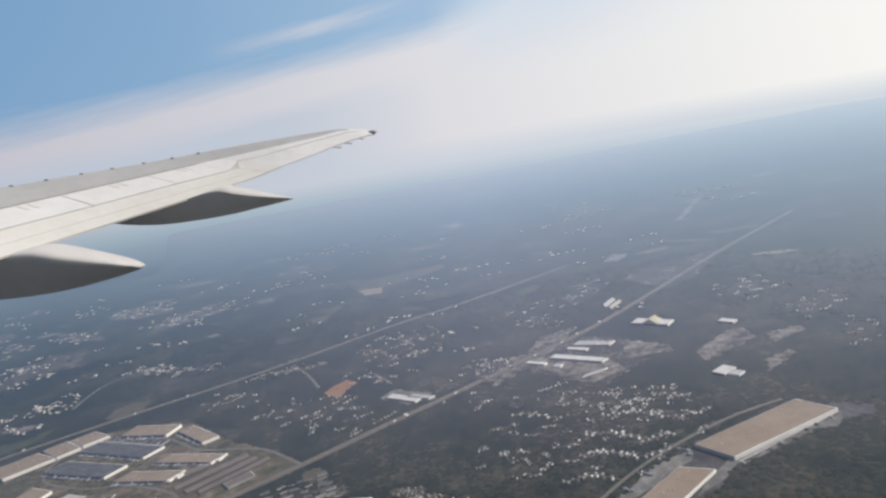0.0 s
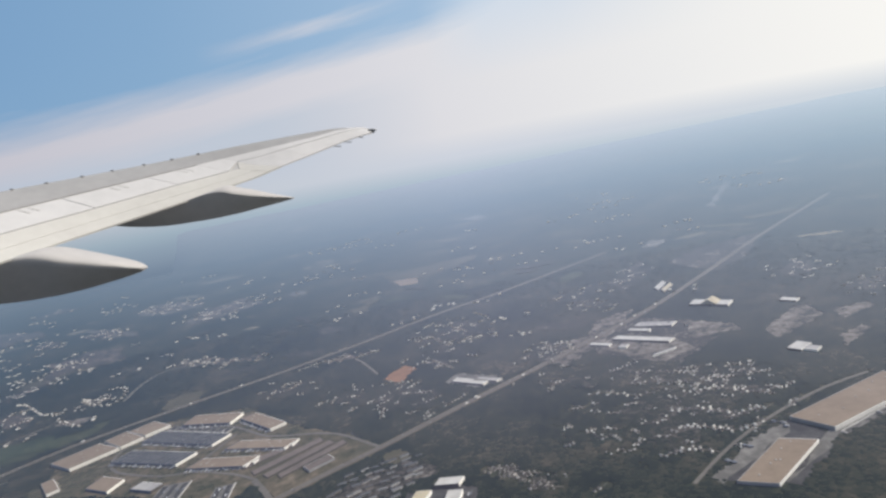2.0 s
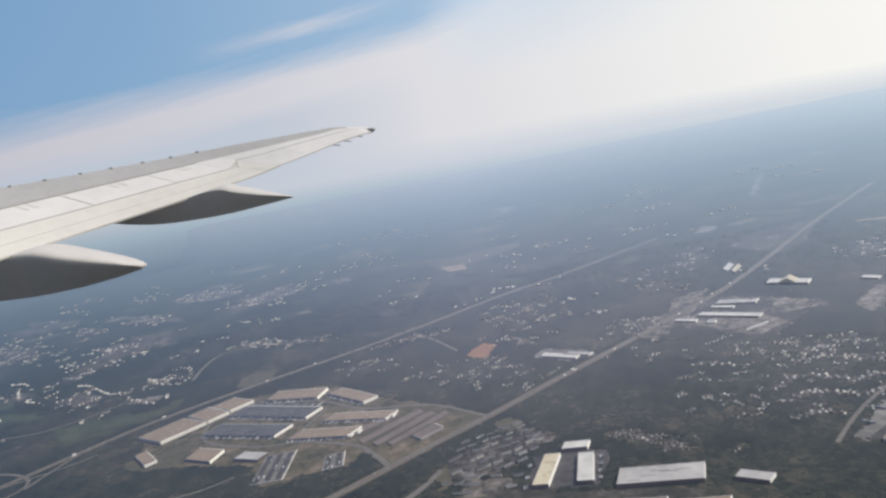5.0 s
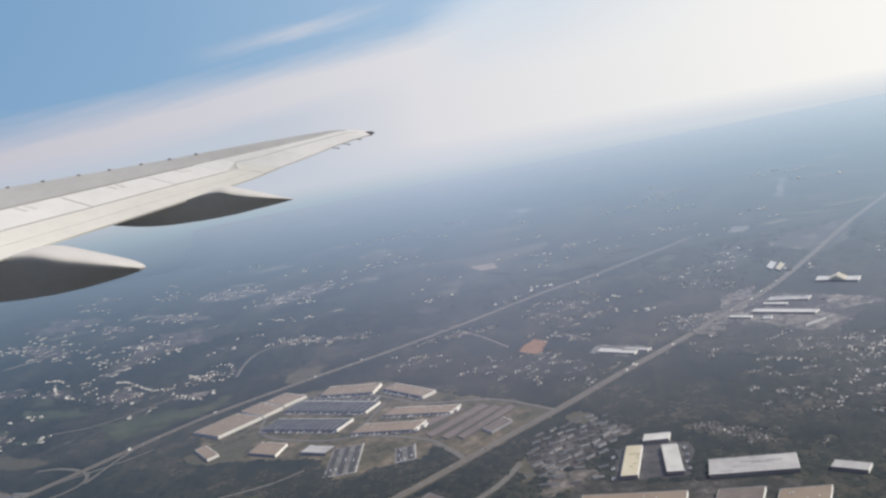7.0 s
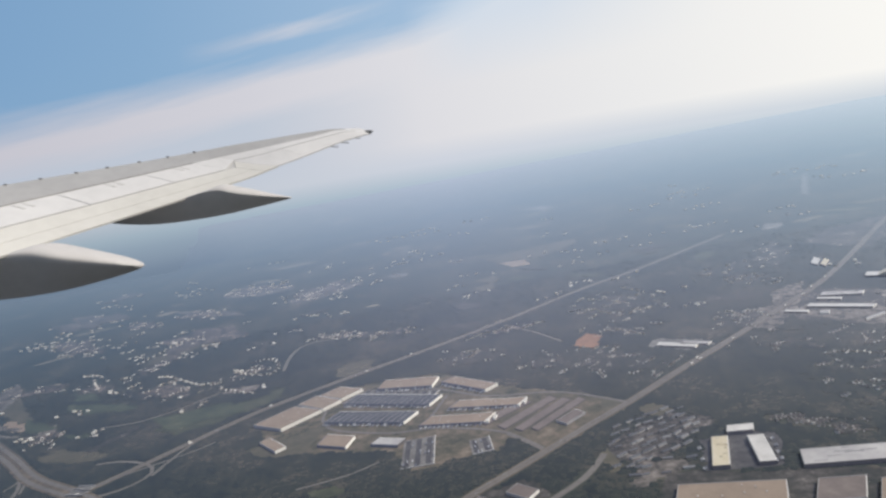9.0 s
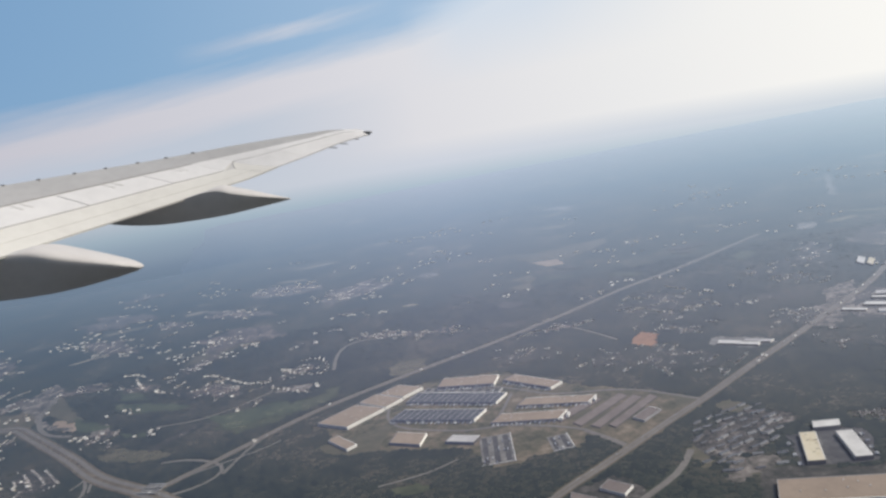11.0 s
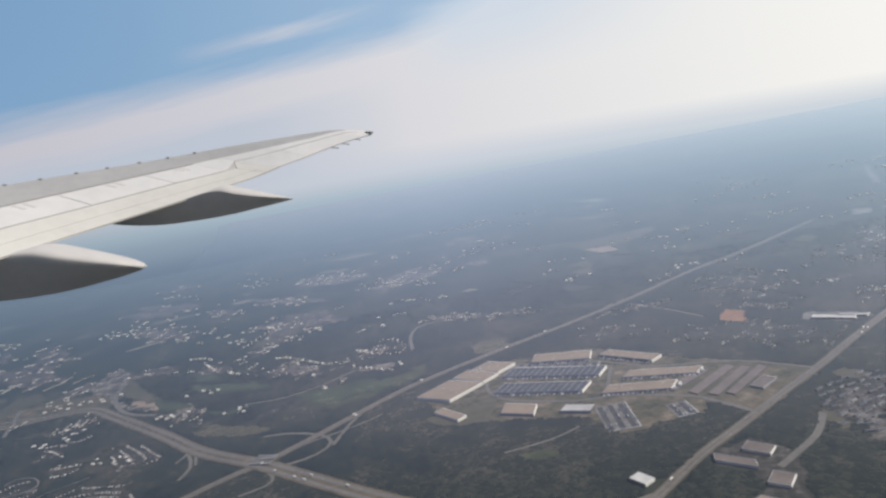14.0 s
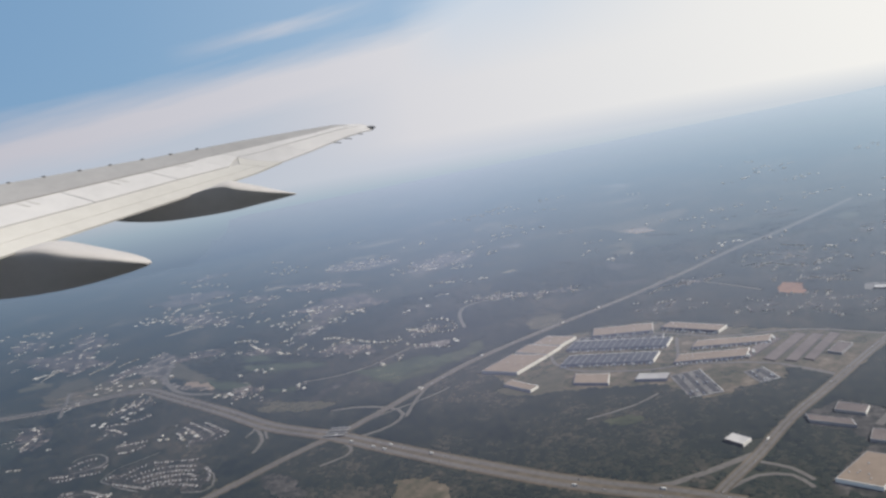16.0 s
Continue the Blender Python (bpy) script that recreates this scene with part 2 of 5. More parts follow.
# shade put into the colour, for rear walls turned from the sun
wall_shaded = surface("wall_shaded", [(0.10, 0.115, 0.15), (0.15, 0.165, 0.20), (0.22, 0.23, 0.26)], 0.8, 0.2)
roof_grey = surface("roof_grey", [(0.10, 0.105, 0.115), (0.17, 0.173, 0.185), (0.31, 0.305, 0.305)], 0.5, 0.2, random_tint=0.6)
worn_ground = surface("worn_ground", [(0.028, 0.034, 0.025), (0.07, 0.066, 0.052), (0.15, 0.133, 0.113), (0.235, 0.208, 0.182), (0.35, 0.315, 0.28)], 0.4, 0.16, sharp=0.62)
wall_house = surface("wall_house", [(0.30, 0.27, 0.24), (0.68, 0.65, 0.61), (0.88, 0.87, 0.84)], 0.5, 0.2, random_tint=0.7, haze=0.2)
roof_house = surface("roof_house", [(0.08, 0.075, 0.073), (0.13, 0.118, 0.11), (0.19, 0.172, 0.16), (0.28, 0.255, 0.238), (0.55, 0.52, 0.49)], 0.5, 0.2, random_tint=0.75)
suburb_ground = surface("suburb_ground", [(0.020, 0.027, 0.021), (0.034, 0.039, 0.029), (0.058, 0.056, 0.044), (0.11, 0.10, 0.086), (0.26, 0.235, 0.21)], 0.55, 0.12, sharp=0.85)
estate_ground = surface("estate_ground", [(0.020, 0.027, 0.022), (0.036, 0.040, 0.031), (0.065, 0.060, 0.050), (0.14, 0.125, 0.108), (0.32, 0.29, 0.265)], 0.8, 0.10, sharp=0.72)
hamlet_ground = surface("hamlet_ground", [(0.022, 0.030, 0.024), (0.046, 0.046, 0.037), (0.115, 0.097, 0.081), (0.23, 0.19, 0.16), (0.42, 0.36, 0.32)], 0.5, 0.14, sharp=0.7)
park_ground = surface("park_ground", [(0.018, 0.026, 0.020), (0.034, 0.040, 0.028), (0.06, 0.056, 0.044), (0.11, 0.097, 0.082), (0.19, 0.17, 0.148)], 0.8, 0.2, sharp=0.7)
asphalt_dark = surface("asphalt_dark", [(0.035, 0.035, 0.038), (0.055, 0.055, 0.058), (0.10, 0.098, 0.096)], 0.6, 0.09)
paint_car = surface("paint_car", [(0.10, 0.11, 0.13), (0.5, 0.5, 0.5), (0.85, 0.85, 0.84)], 0.5, 0.5, 0.4, random_tint=0.9)
glass_dark = surface("glass_dark", [(0.02, 0.022, 0.025), (0.03, 0.033, 0.037)], 1.0, 0.5, 0.15)
rubber = surface("rubber", [(0.02, 0.02, 0.02), (0.035, 0.035, 0.035)], 2.0, 0.5)
trailer_white = surface("trailer_white", [(0.16, 0.18, 0.23), (0.36, 0.38, 0.42), (0.74, 0.74, 0.74)], 0.5, 0.5, 0.5, random_tint=0.8)

wing_white = surface("wing_white", [(0.493, 0.488, 0.488), (0.546, 0.537, 0.537), (0.590, 0.581, 0.576)], 0.02, 0.004, 0.45, land=False)
wing_cream = surface("wing_cream", [(0.468, 0.455, 0.432), (0.517, 0.504, 0.477), (0.562, 0.549, 0.522)], 0.02, 0.004, 0.45, land=False)
wing_grey = surface("wing_grey", [(0.29, 0.285, 0.285), (0.335, 0.33, 0.33), (0.38, 0.37, 0.37)], 0.02, 0.004, 0.4, land=False)
wing_seam = surface("wing_seam", [(0.40, 0.39, 0.385), (0.46, 0.45, 0.44)], 0.03, 0.004, 0.5, land=False)
wing_dark = surface("wing_dark", [(0.20, 0.20, 0.20), (0.26, 0.26, 0.26), (0.31, 0.31, 0.305)], 0.03, 0.004, 0.5, land=False)
fairing_paint = surface("fairing_paint", [(0.42, 0.405, 0.40), (0.46, 0.445, 0.44), (0.50, 0.485, 0.475)], 0.02, 0.005, 0.5, land=False)
wing_mark = surface("wing_mark", [(0.414, 0.408, 0.402), (0.506, 0.494, 0.483)], 0.03, 0.004, 0.5, land=False)
lamp_glass = surface("lamp_glass", [(0.12, 0.12, 0.125), (0.22, 0.22, 0.22)], 0.1, 0.05, 0.2, land=False)

# ---- mesh helpers ----


def mesh_of(name, verts, faces, mats, index=None, smooth=False):
    me = bpy.data.meshes.new(name)
    me.from_pydata([tuple(v) for v in verts], [], [tuple(f) for f in faces])
    for m in mats:
        me.materials.append(m)
    if index is not None:
        me.polygons.foreach_set("material_index", index)
    if smooth:
        me.polygons.foreach_set("use_smooth", [True] * len(me.polygons))
    me.update()
    return me


def link(name, me, parent=None, label=""):
    ob = new(name, me)
    ob.parent = parent
    if label:
        ob["label"] = label
    return ob


def part(name, bm, material, parent, label="", smooth=False):
    me = bpy.data.meshes.new(name)
    bm.normal_update()
    bm.to_mesh(me)
    bm.free()
    me.materials.append(material)
    if smooth:
        me.polygons.foreach_set("use_smooth", [True] * len(me.polygons))
    return link(name, me, parent, label)


def block(x0, y0, z0, x1, y1, z1, bevel=0.0):
    bm = bmesh.new()
    bmesh.ops.create_cube(bm, size=1.0, matrix=Matrix.LocRotScale(((x0 + x1) / 2, (y0 + y1) / 2, (z0 + z1) / 2), None, (x1 - x0, y1 - y0, z1 - z0)))
    if bevel:
        bmesh.ops.bevel(bm, geom=bm.edges[:], offset=bevel, segments=1, affect="EDGES")
    return bm


# a chart of the land, one cell a metre, that keeps the woods off roads, roofs and yards: 0 woods, 1 open, 2 thin woods
GX0, GY0, GNX, GNY = -700, 60, 1400, 1100
chart = np.zeros((GNY, GNX), np.uint8)
chart_x, chart_y = np.meshgrid(np.arange(GNX) + GX0 + 0.5, np.arange(GNY) + GY0 + 0.5)


def clear_polygon(points, value=1):
    xs, ys = [p[0] for p in points], [p[1] for p in points]
    i0, i1 = max(int(min(xs)) - GX0 - 1, 0), min(int(max(xs)) - GX0 + 2, GNX)
    j0, j1 = max(int(min(ys)) - GY0 - 1, 0), min(int(max(ys)) - GY0 + 2, GNY)
    if i1 <= i0 or j1 <= j0:
        return
    x, y = chart_x[j0:j1, i0:i1], chart_y[j0:j1, i0:i1]
    inside = np.zeros(x.shape, bool)
    for (ax, ay), (bx, by) in zip(points, points[1:] + points[:1]):
        if ay != by:
            inside ^= ((ay > y) != (by > y)) & (x < (bx - ax) * (y - ay) / (by - ay) + ax)
    area = chart[j0:j1, i0:i1]
    area[inside & (area != 1)] = value


def smooth_line(points, step=4.0):
    """A Catmull-Rom curve through the points."""
    p = [Vector((*q, 0)) for q in points]
    p = [p[0] * 2 - p[1]] + p + [p[-1] * 2 - p[-2]]
    line = []
    for a, b, c, d in zip(p, p[1:], p[2:], p[3:]):
        k = max(2, int((c - b).length / step))
        for i in range(k):
            t = i / k
            line.append(0.5 * (2 * b + (c - a) * t + (2 * a - 5 * b + 4 * c - d) * t * t + (3 * b - a - 3 * c + d) * t ** 3))
    return line + [p[-2]]


def strip(line, offset, width, z, thick=0.04):
    """A flat band of that width beside a line, with small edges."""
    verts, faces = [], []
    for i, q in enumerate(line):
        t = (line[min(i + 1, len(line) - 1)] - line[max(i - 1, 0)]).normalized()
        side = Vector((-t.y, t.x, 0))
        for s, h in ((-0.5, z - thick), (-0.5, z), (0.5, z), (0.5, z - thick)):
            w = q + side * (offset + s * width)
            verts.append((w.x, w.y, h))
    for i in range(len(line) - 1):
        for k in range(3):
            faces.append((4 * i + k, 4 * i + k + 4, 4 * i + k + 5, 4 * i + k + 1))
    return verts, faces


road_lines = []


def clear_line(line, width):
    for a, b in zip(line, line[1:]):
        t = (b - a).normalized() * 1.0
        s = Vector((-t.y, t.x, 0)) * (width / 2 + 0.9)
        clear_polygon([tuple((a - t + s).xy), tuple((b + t + s).xy), tuple((b + t - s).xy), tuple((a - t - s).xy)])


def paved(name, points, width, mat, label, z, lanes):
    line = smooth_line(points)
    z += 0.0006 * len(road_lines)
    clear_line(line, width)
    ob = tagged(link(name, mesh_of(name, *strip(line, 0, width, z), [mat])), label, "road", kind="structure")
    for off, w, m, what in lanes:
        link(what, mesh_of(what, *strip(line, off, w, z + 0.02, 0.03), [m]), ob)
    road_lines.append((line, width, z))
    return ob


def highway(points, width, mat, label, z):
    paved("road", points, width, verge_dry, label, z, [(-width * 0.2, width * 0.3, mat, "carriageway"), (width * 0.2, width * 0.3, mat, "carriageway")])


def freeway(points, width, mat, label, z):
    paved("road", points, width, mat, label, z + 0.03, [(-width * 0.24, width * 0.26, asphalt_pale, "carriageway"), (width * 0.24, width * 0.26, asphalt_pale, "carriageway")])


def lane(points, width, mat, label, z):
    paved("road", points, width, mat, label, z, [])


patch_count = [0]


def patch(points, mat, label, z, value=1):
    """Open ground with a slightly wavering edge."""
    reach = max(math.hypot(p[0] - points[0][0], p[1] - points[0][1]) for p in points)
    rim = []
    for (ax, ay), (bx, by) in zip(points, points[1:] + points[:1]):
        k = max(2, int(math.hypot(bx - ax, by - ay) / 3))
        for i in range(k):
            t = i / k
            x, y = ax + (bx - ax) * t, ay + (by - ay) * t
            far = min(1.0 + math.hypot(x + 77, y) / 160, 5) * min(1.0, reach / 40)
            x += far * noise.noise((x * 0.21, y * 0.21, 3.0))
            y += far * noise.noise((x * 0.21, y * 0.21, 9.0))
            rim.append((x, y))
    clear_polygon(rim, value)
    z = 0.012 + 0.0006 * patch_count[0]
    patch_count[0] += 1
    bm = bmesh.new()
    bmesh.ops.triangle_fill(bm, edges=[bm.edges.new(e) for e in (lambda v: list(zip(v, v[1:] + v[:1])))([bm.verts.new((x, y, z)) for x, y in rim])], use_beauty=True)
    for f in bm.faces:
        if f.normal.z < 0:
            f.normal_flip()
    tagged(part("ground_patch", bm, mat, None), label, "ground", kind="structure")


def rectangle(x, y, angle, length, width):
    m = pose(x, y, 0, 0, 0, angle)
    return [tuple((m @ Vector((sx * length / 2, sy * width / 2, 0))).xy) for sx, sy in ((-1, -1), (1, -1), (1, 1), (-1, 1))]


def warehouse(x, y, angle, length, width, height, roof_mat, label, skew=0.0):
    """A flat-roofed shed: walls, a roof deck inside a low parapet, and a white coping. Its lit long wall is white;
    other walls can have shade put into their colour.
    """
    clear_polygon(rectangle(x, y, angle, length + 2.0, width + 2.0))
    ob = tagged(new("warehouse"), label, "warehouse")
    ob.matrix_world = pose(x, y, 0, 0, 0, angle)
    low_row = height < 0.5
    height *= 0.72
    l, w, p = length / 2, width / 2, min(0.12, width * 0.03)
    # larger pale-roofed sheds get a front wall darkened as if in shade
    dull = roof_mat in (roof_pale, roof_white, roof_cream) and length * width > 12
    front = wall_brown_and_shade if low_row or dull else wall_grey if roof_mat is roof_brown else wall_white
    # rear walls of depots and estate sheds take the painted shade
    rear = wall_brown_and_shade if low_row else wall_white if "white block" in label else wall_shaded if "depot" in label or "end wall" in label or "estate" in label else wall_grey
    part("wall", block(-l, -w, 0, l, -w + p, height, 0.01), front, ob, "white painted front wall" if front is wall_white else "dull or shade-toned front wall")
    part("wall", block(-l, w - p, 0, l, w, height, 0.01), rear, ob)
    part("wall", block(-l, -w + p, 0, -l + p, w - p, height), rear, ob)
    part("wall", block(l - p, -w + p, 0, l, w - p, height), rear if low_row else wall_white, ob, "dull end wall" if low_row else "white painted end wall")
    part("roof", block(-l + p, -w + p, height - 0.2, l - p, w - p, height - 0.05), roof_mat, ob)
    if rear is wall_shaded and width > 14:
        here = pose(x, y, 0, 0, 0, angle)
        for i in range(int(width / 0.42)):
            if (i * 7 + int(x)) % 11 < 5:
                yy = -w + 0.3 + 0.42 * i
                trailers.append(here @ pose(-l - 0.75 + (skew * yy / width if skew else 0), yy, 0.05))
        for i in range(int(width / 1.6)):
            yy = -w + 0.8 + 1.6 * i
            part("dock_door", block(-l - 0.03, yy - 0.3, 0.08, -l + 0.02, yy + 0.3, 0.5 * height + 0.08), wall_white if i % 3 == 0 else wall_brown_and_shade, ob, "loading dock door")
    if roof_mat is roof_slate:
        rows = max(2, int(width / 1.9))
        for i in range(rows + 1):
            yy = -w + 0.3 + (width - 0.6) * i / rows
            part("roof_ridge", block(-l + 0.3, yy - 0.05, height - 0.05, l - 0.3, yy + 0.05, height + 0.02), wall_grey, ob)
    rng = random.Random(int(x * 13 + y * 7))
    if roof_mat in (roof_pale, roof_cream) and length * width > 30:
        for i in range(6):
            px, py = rng.uniform(-0.8, 0.7) * l, rng.uniform(-0.8, 0.8) * w
            part("roof_patch", block(px, py, height - 0.05, px + rng.uniform(0.08, 0.22) * length, py + 0.18, height - 0.03), roof_grey, ob, "dark repaired strip of roofing")
    if roof_mat is roof_tan and length * width > 60:
        for i in range(6):
            px, py = rng.uniform(-0.85, 0.85) * l, rng.uniform(-0.8, 0.8) * w
            part("roof_vent", block(px - 0.12, py - 0.12, height - 0.06, px + 0.12, py + 0.12, height + 0.12, 0.02), roof_white, ob, "small pale roof vent")
    if skew:
        shear = Matrix.Identity(4)
        shear[0][1] = skew / width
        for child in ob.children:
            child.data.transform(shear)
    return ob


def lot(x, y, angle, length, width, height, mat, label):
    clear_polygon(rectangle(x, y, angle, length + 0.6, width + 0.6))
    bm = block(-length / 2, -width / 2, 0, length / 2, width / 2, 0.075)
    ob = tagged(part("parking_lot", bm, mat, None), label, "parking lot", kind="structure")
    ob.matrix_world = pose(x, y, 0, 0, 0, angle)
    lanes = max(2, int(length / 2.6))
    for i in range(lanes):
        x0 = -length / 2 + length * (i + 0.2) / lanes
        part("driving_lane", block(x0, -width / 2 + 0.5, 0.06, x0 + 0.5 * length / lanes, width / 2 - 0.5, 0.09), lot_grey, ob, "dark asphalt lane between parked trailers")
    part("kerb", block(-length / 2, -width / 2, 0.075, length / 2, -width / 2 + 0.16, 0.2), roof_white, ob, "pale concrete kerb")
    part("kerb", block(length / 2 - 0.22, -width / 2 + 0.16, 0.075, length / 2, width / 2, 0.26), roof_white, ob, "pale concrete kerb")
    rows = max(1, int(width / 1.1))
    rng = random.Random(int(x * 10))
    for i in range(rows):
        yy = -width / 2 + width * (i + 0.5) / rows
        k = int(length / 0.42)
        for j in range(k):
            if rng.random() < 0.06:
                trailers.append(pose(x, y, 0, 0, 0, angle) @ pose(-length / 2 + (j + 0.5) * length / k, yy, 0.075, 0, 0, 90))


trailers = []
home_spots = []


def homes(cx, cy, ax, ay, bx, by, count, kind):
    """Homes strewn in loose rows over a lozenge with the half axes a and b."""
    rng = random.Random(int(cx * 7 + cy * 13))
    la, lb = math.hypot(ax, ay), math.hypot(bx, by)
    far = math.hypot(cx + 77, cy)
    size = {"gable": 0.46, "trailer": 0.56, "block": 0.75}[kind] + max(0.0, far - 240) / 1000
    rows = max(1, round(math.sqrt(count * lb / max(la, 1e-3))))
    cols = max(1, round(count / rows))
    turn = math.degrees(math.atan2(ay, ax))
    ell = [(cx + 1.15 * (ax * math.cos(a) + bx * math.sin(a)), cy + 1.15 * (ay * math.cos(a) + by * math.sin(a))) for a in [i * math.pi / 9 for i in range(18)]]
    clear_polygon(ell, 2)
    if kind == "trailer":
        ring = [(cx + 1.02 * (ax * math.cos(a) + bx * math.sin(a)), cy + 1.02 * (ay * math.cos(a) + by * math.sin(a))) for a in [k * math.pi / 8 for k in range(14)]]
        lane(ring, 0.45, lot_pale, "narrow pale street looping round mobile homes", 0.055)
    if kind == "gable":
        # short crooked streets, each with a handful of homes along both sides
        rim = []
        for k in range(14):
            a, q = k * math.pi / 7, rng.uniform(0.35, 1.0)
            rim.append((cx + q * (ax * math.cos(a) + bx * math.sin(a)), cy + q * (ay * math.cos(a) + by * math.sin(a))))
        patch(rim, hamlet_ground if far > 225 and cx < -60 else estate_ground if far > 240 else suburb_ground, "streets and yards of a suburb among trees", 0.02, 2)
        count = int(count * 1.8)
        turns, total = 0, count
        while count > 0:
            share = min(count, rng.randint(2, 7))
            ang, q = turns * 2.39996 + rng.uniform(-0.3, 0.3), math.sqrt((total - count) / total) * rng.uniform(0.9, 1.1)
            turns += 1
            count -= share
            mx = cx + q * (ax * math.cos(ang) + bx * math.sin(ang))
            my = cy + q * (ay * math.cos(ang) + by * math.sin(ang))
            head = radians(turn + rng.gauss(0, 18) + (90 if rng.random() < 0.3 else 0))
            bend = rng.uniform(-0.05, 0.05)
            gap = size * rng.uniform(1.0, 1.6)
            for k in range(share):
                s = (k - share / 2) * gap
                h = head + bend * s
                side = (1, -1)[k % 2] * rng.uniform(0.6, 1.1) * size
                x = mx + s * math.cos(h) - side * math.sin(h) + rng.gauss(0, 0.14)
                y = my + s * math.sin(h) + side * math.cos(h) + rng.gauss(0, 0.14)
                home_spots.append((x, y, math.degrees(h) + rng.choice((0, 90)) + rng.uniform(-15, 15), size * rng.uniform(0.65, 1.0), kind, far))
                clear_polygon(rectangle(x, y, turn, 1.6 * size, 1.5 * size))
            if far < 260 and share > 4:
                street = [(mx + s * gap * math.cos(head + bend * s), my + s * gap * math.sin(head + bend * s)) for s in (-3.5, -1.2, 1.2, 3.5)]
                lane(street, 0.28, asphalt_pale, "narrow pale street winding through a suburb", 0.05)
        return
    for i in range(rows):
        for j in range(cols):
            u, v = (j + 0.5) / cols * 2 - 1, (i + 0.5) / rows * 2 - 1
            j_amt = 0.25 if kind == "trailer" else 0.75
            u += rng.uniform(-1, 1) * j_amt / cols
            v += rng.uniform(-1, 1) * (0.12 if kind == "trailer" else 0.45) / rows
            u += 0.12 * math.sin(v * 4 + cx)
            if u * u + v * v > 1.25 and rng.random() < 0.7:
                continue
            x, y = cx + u * ax + v * bx, cy + u * ay + v * by
            home_spots.append((x, y, turn + (55 if kind == "trailer" else 0) + rng.uniform(-12, 12), size * rng.uniform(0.8, 1.2), kind, far))
            clear_polygon(rectangle(x, y, turn, 1.7 * size, 1.7 * size))


def street_row(points, count):
    """A winding street with homes evenly along both sides."""
    rng = random.Random(int(points[0][0] * 11 + points[0][1] * 5))
    lane(points, 0.34, asphalt_pale, "narrow pale street winding through a suburb", 0.05)
    line = smooth_line(points, 0.6)
    for k in range(count):
        f = (k + rng.uniform(0.3, 0.7)) / count * (len(line) - 2)
        q = line[int(f)]
        t = (line[int(f) + 1] - q).normalized()
        far = math.hypot(q.x + 77, q.y)
        size = 0.56 + max(0.0, far - 240) / 900
        side = (1, -1)[k % 2] * rng.uniform(0.75, 0.95) * size
        x, y = q.x - t.y * side, q.y + t.x * side
        home_spots.append((x, y, math.degrees(math.atan2(t.y, t.x)) + 90 + rng.uniform(-8, 8), size * rng.uniform(0.8, 1.0), "gable", min(far, 200)))
        clear_polygon(rectangle(x, y, 0, 2.0 * size, 2.0 * size))


def home_row(points, kind, spacing, size):
    """Homes side by side along a line, with a narrow pale street behind them."""
    rng = random.Random(int(points[0][0] * 17 + points[0][1] * 3))
    line = smooth_line(points, 0.3)
    clear_line(line[::3] + line[-1:], 1.2)
    back = [q + Vector((0.25, 0.75 * size, 0)) for q in line[::4] + line[-1:]]
    lane([tuple(q.xy) for q in back], 0.13, lot_pale, "narrow pale street behind a row of homes", 0.05)
    total = sum((b - a).length for a, b in zip(line, line[1:]))
    count, run, at = max(2, round(total / spacing)), 0.0, 0
    for a, b in zip(line, line[1:]):
        run += (b - a).length
        if run >= (at + 0.5) * total / count and rng.random() < 0.93:
            head = math.degrees(math.atan2((b - a).y, (b - a).x))
            home_spots.append((b.x + rng.gauss(0, 0.06), b.y + rng.gauss(0, 0.06), head + 90 + rng.uniform(-9, 9), size * rng.uniform(0.8, 1.15), kind, 150.0))
        while run >= (at + 0.5) * total / count:
            at += 1


# roads
highway([(-230.1, 135.0), (-224.7, 138.5), (-215.7, 145.1), (-207.3, 152.1), (-199.5, 157.7), (-192.4, 162.0), (-179.0, 174.1), (-167.3, 185.2), (-156.2, 195.1), (-142.3, 204.0), (-120.7, 216.3), (-97.1, 228.7), (-69.7, 245.4), (-36.9, 267.7), (-9.8, 282.2), (42.4, 316.3)], 2.9, asphalt_pale, "straight two-lane highway of worn pale asphalt through the woods", 0.06)
freeway([(-343.9, 235.2), (-329.9, 233.3), (-309.9, 231.7), (-291.9, 234.1), (-276.8, 233.6), (-261.2, 220.0), (-233.6, 193.8), (-215.2, 175.3), (-193.7, 159.6), (-178.2, 146.4), (-164.7, 135.0), (-152.9, 125.5), (-142.4, 117.5), (-132.7, 111.1), (-123.7, 105.7), (-114.2, 99.0)], 5.2, verge_dry, "divided freeway with dry grass verges and pale lanes", 0.06)
highway([(-122.3, 98.9), (-114.9, 105.3), (-105.2, 113.0), (-92.0, 124.7), (-81.1, 132.5), (-60.4, 147.7), (-48.4, 156.1), (-32.5, 168.3), (-9.8, 185.0), (12.1, 201.8), (34.8, 219.6), (58.8, 243.1), (106.1, 292.2), (165.1, 348.5)], 2.6, asphalt_pale, "worn pale asphalt arterial road past shops and warehouses", 0.06)
lane([(-229.3, 191.2), (-219.5, 175.9), (-215.6, 166.6), (-216.5, 160.0)], 0.98, asphalt_pale, "curved pale freeway slip road", 0.05)
lane([(-198.3, 178.0), (-190.7, 177.1), (-180.6, 172.1), (-176.4, 165.8), (-179.3, 160.2), (-186.0, 157.3), (-192.0, 157.7)], 1.05, asphalt_pale, "curved pale freeway slip road", 0.05)
lane([(-175.6, 163.7), (-172.5, 175.2), (-169.1, 183.0)], 1.05, asphalt_pale, "narrow pale local road", 0.05)
lane([(-140.2, 116.8), (-127.6, 109.7), (-118.7, 110.2), (-109.9, 112.5), (-104.7, 113.9)], 1.5, asphalt_pale, "curved pale freeway slip road", 0.05)
